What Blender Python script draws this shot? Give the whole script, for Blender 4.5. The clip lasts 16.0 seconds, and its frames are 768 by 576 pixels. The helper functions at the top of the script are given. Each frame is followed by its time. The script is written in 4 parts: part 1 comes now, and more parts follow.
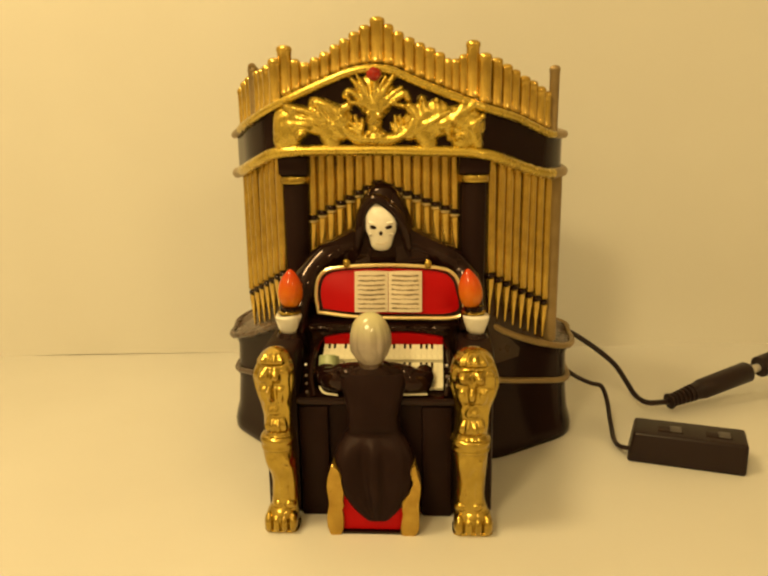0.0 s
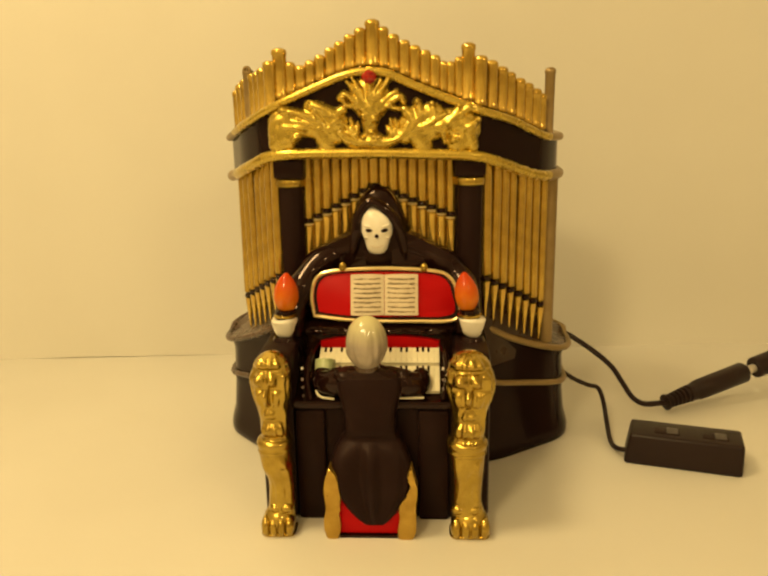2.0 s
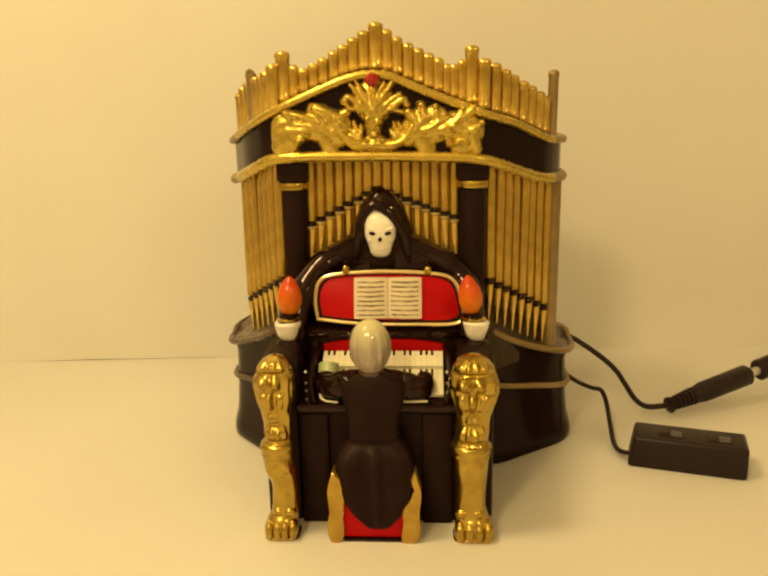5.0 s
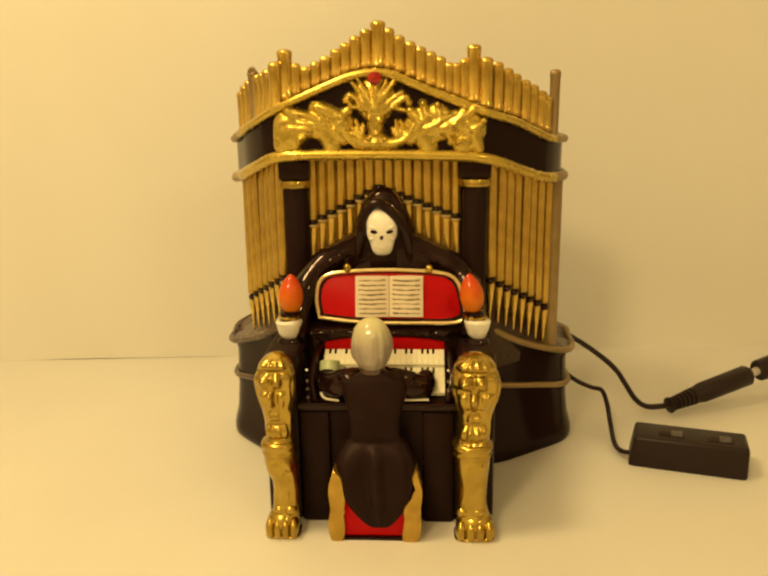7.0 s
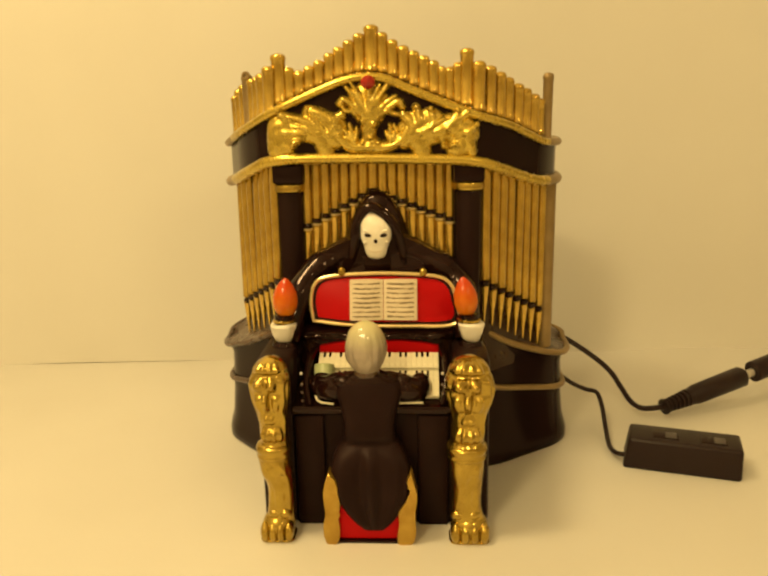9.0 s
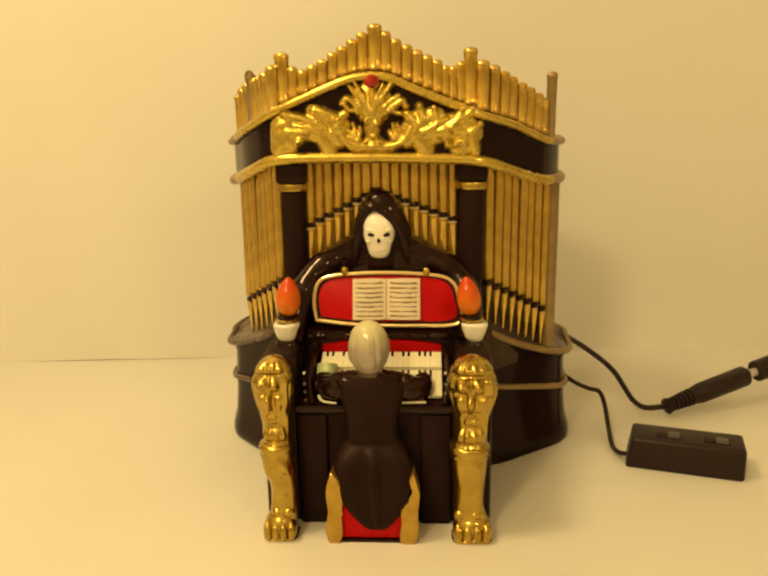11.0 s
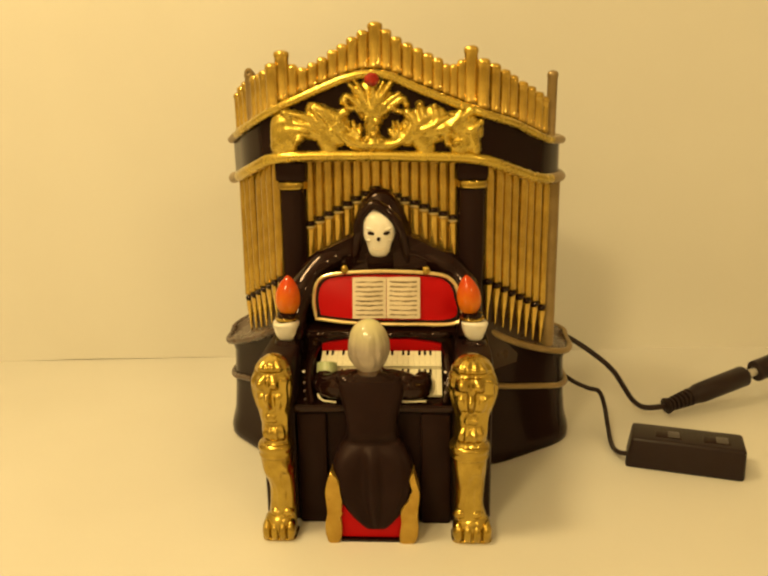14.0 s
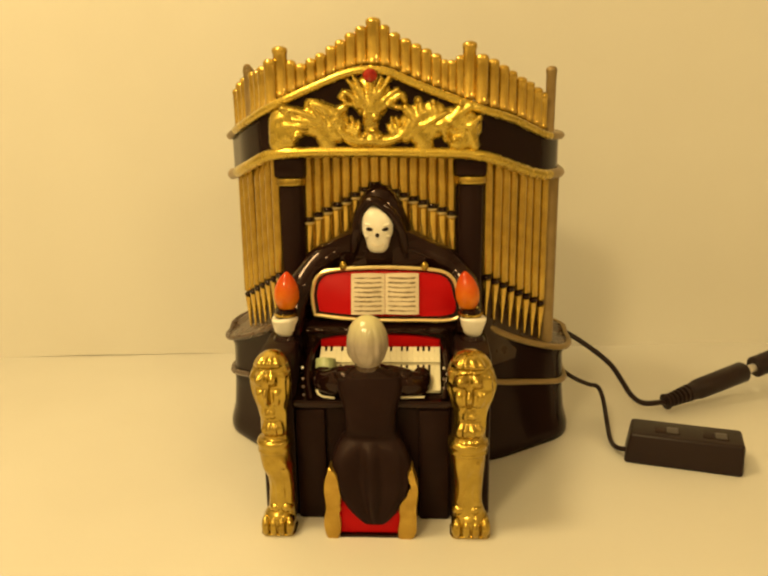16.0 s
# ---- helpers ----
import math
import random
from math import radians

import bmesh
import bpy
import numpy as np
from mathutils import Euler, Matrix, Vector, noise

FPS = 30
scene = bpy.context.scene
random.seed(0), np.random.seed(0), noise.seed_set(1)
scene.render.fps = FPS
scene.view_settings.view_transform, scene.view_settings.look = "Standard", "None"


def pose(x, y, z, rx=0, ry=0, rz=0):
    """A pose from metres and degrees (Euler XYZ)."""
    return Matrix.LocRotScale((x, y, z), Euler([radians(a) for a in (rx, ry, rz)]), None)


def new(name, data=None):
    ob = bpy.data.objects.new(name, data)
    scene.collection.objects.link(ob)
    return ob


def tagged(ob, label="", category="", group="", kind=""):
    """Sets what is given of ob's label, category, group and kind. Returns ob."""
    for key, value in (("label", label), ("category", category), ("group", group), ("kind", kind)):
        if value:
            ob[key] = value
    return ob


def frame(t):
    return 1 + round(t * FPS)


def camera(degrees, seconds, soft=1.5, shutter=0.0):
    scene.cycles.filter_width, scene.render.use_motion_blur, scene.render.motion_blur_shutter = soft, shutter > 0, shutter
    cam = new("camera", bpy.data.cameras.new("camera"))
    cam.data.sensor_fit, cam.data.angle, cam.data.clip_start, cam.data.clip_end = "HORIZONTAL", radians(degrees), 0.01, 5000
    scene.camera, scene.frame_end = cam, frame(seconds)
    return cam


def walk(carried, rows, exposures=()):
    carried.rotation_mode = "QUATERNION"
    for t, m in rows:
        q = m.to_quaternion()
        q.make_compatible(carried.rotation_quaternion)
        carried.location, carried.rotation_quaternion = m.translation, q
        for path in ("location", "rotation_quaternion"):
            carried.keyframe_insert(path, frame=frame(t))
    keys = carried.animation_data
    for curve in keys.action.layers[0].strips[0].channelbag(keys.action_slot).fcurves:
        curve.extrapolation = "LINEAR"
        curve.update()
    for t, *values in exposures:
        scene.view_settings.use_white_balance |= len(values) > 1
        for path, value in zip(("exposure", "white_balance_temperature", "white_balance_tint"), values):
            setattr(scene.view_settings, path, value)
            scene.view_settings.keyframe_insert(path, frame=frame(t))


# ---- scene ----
# World: metres, origin on the table between the organ's front paws; x right, y away, z up.
cam = camera(54.0, 16.0, soft=2.4)
PATH = [
    (0, pose(0.0200, -0.2535, 0.1610, 75.678, 0.904, 3.375)),
    (0.5, pose(0.0203, -0.2536, 0.1607, 75.524, 0.961, 3.351)),
    (1, pose(0.0200, -0.2532, 0.1613, 75.592, 1.009, 3.099)),
    (1.5, pose(0.0193, -0.2527, 0.1626, 75.313, 0.917, 3.050)),
    (2, pose(0.0200, -0.2525, 0.1626, 75.573, 1.043, 3.035)),
    (2.5, pose(0.0192, -0.2521, 0.1623, 75.518, 1.183, 3.061)),
    (3, pose(0.0199, -0.2516, 0.1632, 75.418, 1.202, 3.146)),
    (3.5, pose(0.0192, -0.2515, 0.1630, 75.600, 1.200, 3.141)),
    (4, pose(0.0194, -0.2521, 0.1634, 75.630, 1.171, 3.127)),
    (6.5, pose(0.0178, -0.2514, 0.1626, 75.752, 0.940, 3.019)),
    (7, pose(0.0176, -0.2522, 0.1619, 75.809, 0.879, 2.993)),
    (7.5, pose(0.0185, -0.2527, 0.1623, 75.846, 0.913, 3.070)),
    (8, pose(0.0182, -0.2522, 0.1637, 75.825, 0.880, 3.092)),
    (8.5, pose(0.0186, -0.2520, 0.1631, 75.956, 0.937, 3.058)),
    (9, pose(0.0191, -0.2527, 0.1626, 75.951, 1.064, 2.778)),
    (11.5, pose(0.0190, -0.2521, 0.1640, 75.634, 0.981, 3.062)),
    (12, pose(0.0185, -0.2517, 0.1638, 75.753, 0.967, 3.065)),
    (12.5, pose(0.0186, -0.2517, 0.1635, 75.784, 1.048, 3.121)),
    (13, pose(0.0184, -0.2516, 0.1639, 75.827, 1.002, 3.092)),
    (13.5, pose(0.0184, -0.2519, 0.1639, 75.762, 0.961, 2.926)),
    (14, pose(0.0180, -0.2518, 0.1628, 75.730, 0.852, 2.852)),
    (14.5, pose(0.0184, -0.2510, 0.1633, 75.609, 0.779, 2.802)),
    (15, pose(0.0184, -0.2505, 0.1624, 75.591, 0.791, 2.911)),
    (15.5, pose(0.0191, -0.2509, 0.1621, 75.433, 0.854, 2.871)),
    (16, pose(0.0191, -0.2519, 0.1628, 75.434, 0.918, 2.945)),
]
walk(cam, PATH, [(0, -0.05), (3, -0.03), (6.5, -0.01), (9, 0.0), (12.5, 0.0), (16, 0.02)])

# ---- world and light ----
world = bpy.data.worlds.new("world")
scene.world = world
world.use_nodes = True
world.node_tree.nodes["Background"].inputs["Color"].default_value = (1.0, 0.72, 0.34, 1)
world.node_tree.nodes["Background"].inputs["Strength"].default_value = 0.05


def bulb(name, place, watts, radius, colour=(1.0, 0.735, 0.325)):
    lamp = bpy.data.lights.new(name, "POINT")
    lamp.energy, lamp.shadow_soft_size, lamp.color = watts, radius, colour
    ob = new(name, lamp)
    ob.location = place
    return ob


bulb("bulb_overhead", (-0.25, -0.11, 0.63), 8.7, 0.07)
bulb("bulb_room", (-0.44, -1.00, 0.97), 29.0, 0.10)
bulb("bulb_side", (0.56, -0.80, 0.62), 4.8, 0.05)


# ---- materials ----
def material(name, colour, rough=0.5, metal=0.0, second=None, grain=600.0, blotch=60.0, mix=0.5, bump=0.15,
             depth=0.0002, coat=0.0, rough_var=0.1, ior=1.5, fade=None, tint=(1, 1, 1)):
    m = bpy.data.materials.new(name)
    m.use_nodes = True
    nt = m.node_tree
    b = nt.nodes["Principled BSDF"]
    co = nt.nodes.new("ShaderNodeTexCoord")
    n1 = nt.nodes.new("ShaderNodeTexNoise")
    n1.inputs["Scale"].default_value, n1.inputs["Detail"].default_value = blotch, 6
    n2 = nt.nodes.new("ShaderNodeTexNoise")
    n2.inputs["Scale"].default_value, n2.inputs["Detail"].default_value = grain, 3
    for n in (n1, n2):
        nt.links.new(co.outputs["Object"], n.inputs["Vector"])
    ramp = nt.nodes.new("ShaderNodeMapRange")
    ramp.inputs["From Min"].default_value, ramp.inputs["From Max"].default_value = 0.35, 0.68
    ramp.inputs["To Max"].default_value = mix
    nt.links.new(n1.outputs["Fac"], ramp.inputs["Value"])
    mx = nt.nodes.new("ShaderNodeMix")
    mx.data_type = "RGBA"
    mx.inputs["A"].default_value = (*colour, 1)
    mx.inputs["B"].default_value = (*(second or tuple(c * 0.7 for c in colour)), 1)
    nt.links.new(ramp.outputs["Result"], mx.inputs["Factor"])
    out = mx.outputs["Result"]
    if fade:                    # sprayed paint that changes with height: from, to, colour
        sep = nt.nodes.new("ShaderNodeSeparateXYZ")
        nt.links.new(co.outputs["Object"], sep.inputs["Vector"])
        fr = nt.nodes.new("ShaderNodeMapRange")
        fr.inputs["From Min"].default_value, fr.inputs["From Max"].default_value = fade[0], fade[1]
        nt.links.new(sep.outputs["Z"], fr.inputs["Value"])
        mf = nt.nodes.new("ShaderNodeMix")
        mf.data_type = "RGBA"
        mf.inputs["B"].default_value = (*fade[2], 1)
        nt.links.new(out, mf.inputs["A"])
        nt.links.new(fr.outputs["Result"], mf.inputs["Factor"])
        out = mf.outputs["Result"]
    nt.links.new(out, b.inputs["Base Color"])
    rr = nt.nodes.new("ShaderNodeMapRange")
    rr.inputs["To Min"].default_value, rr.inputs["To Max"].default_value = max(0.02, rough - rough_var), rough + rough_var
    nt.links.new(n2.outputs["Fac"], rr.inputs["Value"])
    nt.links.new(rr.outputs["Result"], b.inputs["Roughness"])
    bp = nt.nodes.new("ShaderNodeBump")
    bp.inputs["Strength"].default_value, bp.inputs["Distance"].default_value = bump, depth
    nt.links.new(n2.outputs["Fac"], bp.inputs["Height"])
    nt.links.new(bp.outputs["Normal"], b.inputs["Normal"])
    b.inputs["Metallic"].default_value, b.inputs["IOR"].default_value = metal, ior
    b.inputs["Specular Tint"].default_value = (*tint, 1)
    b.inputs["Coat Weight"].default_value, b.inputs["Coat Roughness"].default_value = coat, 0.06
    return m


GOLD = material("gilt_bright", (0.54, 0.385, 0.070), 0.23, 0.96, (0.30, 0.190, 0.026), 300, 150, 0.7, 0.03, 0.0003, rough_var=0.05, coat=0.25)
LEAF_GOLD = material("gilt_satin", (0.62, 0.455, 0.070), 0.27, 0.78, (0.42, 0.285, 0.038), 300, 150, 0.6, 0.0, rough_var=0.03, coat=0.35)
PIPE_GOLD = material("gilt_pipe", (0.70, 0.480, 0.085), 0.20, 0.82, (0.40, 0.240, 0.030), 300, 150, 0.7, 0.03, 0.0003, rough_var=0.05, coat=0.5)
DULL_GOLD = material("gilt_dull", (0.32, 0.225, 0.095), 0.38, 0.5, (0.22, 0.15, 0.06), 500, 120, 0.7, 0.05)
BLACK = material("black_glaze", (0.011, 0.0036, 0.0030), 0.035, 0, (0.010, 0.0042, 0.003), 130, 70, 0.7, 0.34, 0.0008, rough_var=0.02, ior=1.37, tint=(1.0, 0.78, 0.72))
BASE_BLACK = material("black_base_glaze", (0.014, 0.0064, 0.0060), 0.12, 0, (0.015, 0.008, 0.0065), 60, 40, 0.7, 0.06, 0.0008, rough_var=0.04, ior=1.22, tint=(1.0, 0.78, 0.72))
SATIN = material("black_satin", (0.016, 0.0072, 0.0064), 0.40, 0, (0.008, 0.003, 0.0025), 300, 80, 0.7, 0.15, 0.0004, ior=1.22, tint=(1.0, 0.78, 0.72))
# serves the neck band, a painted reflection on the base, shade between pipes
BROWN = material("brown_glaze_shade_sheen", (0.080, 0.046, 0.025), 0.28, 0, (0.065, 0.038, 0.024), 200, 90, 0.7, 0.06, 0.0004, ior=1.55)
CASE = material("dark_brown_glaze", (0.045, 0.022, 0.008), 0.3, 0, (0.028, 0.013, 0.005), 200, 90, 0.7, 0.06, 0.0004, ior=1.35)
PALE_GOLD = material("gilt_pale", (0.84, 0.68, 0.34), 0.24, 0.7, (0.70, 0.52, 0.20), 300, 200, 0.6, 0.0, rough_var=0.02)
BENCH_GOLD = material("gilt_ochre", (0.52, 0.335, 0.060), 0.32, 0.7, (0.36, 0.21, 0.03), 300, 190, 0.8, 0.08)
RED = material("red_paint", (0.42, 0.003, 0.004), 0.42, 0, (0.34, 0.003, 0.004), 700, 90, 0.6, 0.1, ior=1.2)
BONE = material("bone_paint", (0.82, 0.79, 0.70), 0.35, 0, (0.66, 0.60, 0.44), 800, 220, 0.5, 0.2)
PAGE = material("page_cream", (0.66, 0.57, 0.42), 0.55, 0, (0.56, 0.47, 0.33), 700, 150, 0.5, 0.2)
INK = material("ink_bars", (0.13, 0.095, 0.045), 0.6, 0, (0.44, 0.35, 0.22), 900, 500, 0.8, 0.1)
KEYWHITE = material("key_ivory", (0.74, 0.70, 0.52), 0.25, 0, (0.66, 0.62, 0.42), 700, 150, 0.5, 0.1)
FLAME = material("flame_orange", (0.62, 0.19, 0.008), 0.14, 0, (0.54, 0.10, 0.004), 400, 260, 0.8, 0.05, rough_var=0.04, fade=(0.084, 0.094, (0.50, 0.050, 0.004)), ior=1.4)
HAIR = material("hair_grey", (0.38, 0.32, 0.25), 0.15, 0, (0.27, 0.23, 0.19), 500, 200, 0.8, 0.05, rough_var=0.05, fade=(0.074, 0.086, (0.60, 0.57, 0.30)))
CUFF = material("cuff_green_white", (0.42, 0.47, 0.26), 0.3, 0, (0.30, 0.36, 0.18), 500, 300, 0.6, 0.1)
RUBY = material("ruby_red", (0.22, 0.006, 0.004), 0.07, 0, (0.42, 0.03, 0.008), 800, 400, 0.6, 0.2)
PLASTIC = material("black_plastic", (0.018, 0.0095, 0.0090), 0.40, 0, (0.018, 0.009, 0.007), 900, 90, 0.6, 0.15, ior=1.3)
STOP = material("stop_ivory_dark", (0.20, 0.15, 0.12), 0.3, 0, (0.12, 0.09, 0.07), 600, 200, 0.5, 0.1)
GREY = material("grey_plastic", (0.060, 0.048, 0.044), 0.35, 0, None, 900, 300, 0.5, 0.2)
STEEL = material("plug_steel", (0.72, 0.68, 0.6), 0.4, 0.7, None, 900, 200, 0.3, 0.1)
PAPER = material("white_card", (0.66, 0.645, 0.60), 0.62, 0, (0.62, 0.60, 0.55), 900, 9, 0.8, 0.12, 0.0003)
BOARD = material("white_board", (0.66, 0.645, 0.595), 0.55, 0, (0.615, 0.595, 0.54), 700, 6, 0.8, 0.10, 0.0003)
ROOM = material("room_paint", (0.58, 0.535, 0.465), 0.8, 0, (0.52, 0.475, 0.405), 60, 2, 0.6, 0.1, 0.002)
WOOD = material("table_wood", (0.16, 0.09, 0.05), 0.5, 0, (0.10, 0.055, 0.03), 90, 12, 0.7, 0.2, 0.001)


# ---- mesh helpers ----
def part(name, bm, mats, parent=None, label="", at=None, sharp=0.7):
    for f in bm.faces:
        f.smooth = True
    bmesh.ops.recalc_face_normals(bm, faces=bm.faces[:])
    for e in bm.edges:
        e.smooth = not (len(e.link_faces) == 2 and e.calc_face_angle(0.0) > sharp)
    me = bpy.data.meshes.new(name)
    bm.to_mesh(me)
    bm.free()
    for m in mats if isinstance(mats, (list, tuple)) else [mats]:
        me.materials.append(m)
    ob = new(name, me)
    ob.parent = parent
    if at is not None:
        ob.matrix_local = at
    if label:
        ob["label"] = label
    return ob


def val(z, x, y):
    return z(x, y) if callable(z) else z


def outset(pts, d):
    out, n = [], len(pts)
    for i in range(n):
        a, b, c = Vector(pts[i - 1]), Vector(pts[i]), Vector(pts[(i + 1) % n])
        u, v = (b - a).normalized(), (c - b).normalized()
        nu, nv = Vector((u.y, -u.x)), Vector((v.y, -v.x))
        k = (nu + nv)
        k = k / max(0.5, k.length_squared / 2) if k.length > 1e-6 else nu
        out.append(b + k * d)
    return out


def loft(pts, rings, bm=None, mat=0):
    """Rings of (outset, height) over an anticlockwise outline, closed below and above."""
    bm = bm or bmesh.new()
    made = []
    for off, z in rings:
        made.append([bm.verts.new((p[0], p[1], val(z, p[0], p[1]))) for p in outset(pts, off)])
    n = len(pts)
    faces = []
    for a, b in zip(made, made[1:]):
        for i in range(n):
            faces.append(bm.faces.new((a[i], a[(i + 1) % n], b[(i + 1) % n], b[i])))
    faces.append(bm.faces.new(made[0][::-1]))
    faces.append(bm.faces.new(made[-1]))
    for f in faces:
        f.material_index = mat
    return bm


def rounded(pts, r, steps=4):
    """The outline with each corner cut to an arc of about r."""
    out, n = [], len(pts)
    for i in range(n):
        a, b, c = Vector(pts[i - 1]), Vector(pts[i]), Vector(pts[(i + 1) % n])
        k = min(r, (a - b).length * 0.4, (c - b).length * 0.4)
        p, q = b + (a - b).normalized() * k, b + (c - b).normalized() * k
        for s in range(steps + 1):
            t = s / steps
            out.append(p * (1 - t) ** 2 + b * 2 * t * (1 - t) + q * t * t)
    return [(v.x, v.y) for v in out]


def densify(pts, step, closed=True):
    out, n = [], len(pts)
    for i in range(n if closed else n - 1):
        a, b = Vector(pts[i]), Vector(pts[(i + 1) % n])
        k = max(1, math.ceil((b - a).length / step))
        out += [tuple(a.lerp(b, j / k)) for j in range(k)]
    return out if closed else out + [tuple(pts[-1])]


def spline(pts, per=6):
    v = [Vector(p) for p in pts]
    v = [v[0] * 2 - v[1]] + v + [v[-1] * 2 - v[-2]]
    out = []
    for i in range(1, len(v) - 2):
        p0, p1, p2, p3 = v[i - 1:i + 3]
        for s in range(per):
            t = s / per
            out.append(0.5 * (2 * p1 + (p2 - p0) * t + (2 * p0 - 5 * p1 + 4 * p2 - p3) * t * t + (3 * p1 - p0 - 3 * p2 + p3) * t ** 3))
    return out + [v[-2]]


def tube(points, r, segs=10, closed=False, bm=None, mat=0, flat=1.0):
    bm = bm or bmesh.new()
    pts = [Vector(p) for p in points]
    n = len(pts)
    radii = r if isinstance(r, (list, tuple)) else [r] * n
    side = None
    rings = []
    for i, p in enumerate(pts):
        a = pts[i - 1] if (i or closed) else p
        b = pts[(i + 1) % n] if (i < n - 1 or closed) else p
        t = (b - a).normalized()
        if side is None:
            side = t.cross(Vector((0, 0, 1)) if abs(t.z) < 0.9 else Vector((0, 1, 0))).normalized()
        side = (side - t * side.dot(t)).normalized()
        up = side.cross(t)
        rings.append([bm.verts.new(p + (side * math.cos(k * math.tau / segs) * flat + up * math.sin(k * math.tau / segs)) * radii[i])
                      for k in range(segs)])
    faces = []
    for i in range(n if closed else n - 1):
        a, b = rings[i], rings[(i + 1) % n]
        for k in range(segs):
            faces.append(bm.faces.new((a[k], a[(k + 1) % segs], b[(k + 1) % segs], b[k])))
    if not closed:
        faces.append(bm.faces.new(rings[0][::-1]))
        faces.append(bm.faces.new(rings[-1]))
    for f in faces:
        f.material_index = mat
    return bm


def lathe(profile, segs=16, sx=1.0, sy=1.0, centre=(0, 0, 0), power=2.0, bm=None, mat=0, shift=None):
    """Rings of (radius, height); power over 2 squares the section; shift gives each ring's (x, y)."""
    bm = bm or bmesh.new()
    c = Vector(centre)
    rings, faces = [], []
    for j, (r, z) in enumerate(profile):
        ring = []
        ox, oy = shift[j] if shift else (0, 0)
        for k in range(segs):
            a = k * math.tau / segs
            ca, sa = math.cos(a), math.sin(a)
            q = (abs(ca) ** power + abs(sa) ** power) ** (-1 / power)
            ring.append(bm.verts.new(c + Vector((ca * q * r * sx + ox, sa * q * r * sy + oy, z))))
        rings.append(ring)
    for a, b in zip(rings, rings[1:]):
        for k in range(segs):
            faces.append(bm.faces.new((a[k], a[(k + 1) % segs], b[(k + 1) % segs], b[k])))
    faces.append(bm.faces.new(rings[0][::-1]))
    faces.append(bm.faces.new(rings[-1]))
    for f in faces:
        f.material_index = mat
    return bm


def blob(bm, centre, radii, mat=0, turn=(0, 0, 0), u=14, v=9):
    m = pose(*centre, *turn) @ Matrix.Diagonal((*radii, 1))
    got = bmesh.ops.create_uvsphere(bm, u_segments=u, v_segments=v, radius=1, matrix=m)
    for f in {f for w in got["verts"] for f in w.link_faces}:
        f.material_index = mat
    return bm


def block(x0, y0, z0, x1, y1, z1, bevel=0.0, bm=None, mat=0, segs=2):
    bm = bm or bmesh.new()
    m = Matrix.Translation(((x0 + x1) / 2, (y0 + y1) / 2, (z0 + z1) / 2)) @ Matrix.Diagonal((x1 - x0, y1 - y0, z1 - z0, 1))
    got = bmesh.ops.create_cube(bm, size=1, matrix=m)
    faces = {f for w in got["verts"] for f in w.link_faces}
    for f in faces:
        f.material_index = mat
    if bevel:
        bmesh.ops.bevel(bm, geom=list({e for w in got["verts"] for e in w.link_edges}), offset=bevel, segments=segs,
                        profile=0.5, affect="EDGES", material=mat)
    return bm


def slab(outline, y0, y1, bm=None, mat=0, bevel=0.0):
    """A plate with an outline in x and z, from y0 (front) to y1."""
    bm = bm or bmesh.new()
    a = [bm.verts.new((p[0], y0, p[1])) for p in outline]
    b = [bm.verts.new((p[0], y1, p[1])) for p in outline]
    n = len(outline)
    faces = [bm.faces.new(a), bm.faces.new(b[::-1])]
    rim = list(faces[0].edges)
    for i in range(n):
        faces.append(bm.faces.new((a[i], b[i], b[(i + 1) % n], a[(i + 1) % n])))
    for f in faces:
        f.material_index = mat
    if bevel:
        bmesh.ops.bevel(bm, geom=rim, offset=bevel, segments=2, profile=0.5, affect="EDGES", material=mat)
    return bm


def thing(name, label, category, at=(0, 0, 0), group=""):
    ob = new(name)
    ob.empty_display_size = 0.01
    ob.location = at
    return tagged(ob, label, category, group)


# ---- setting ----
SEAM = (0.0, 0.2135, 3.75)          # foot of the back board: x, y and turn


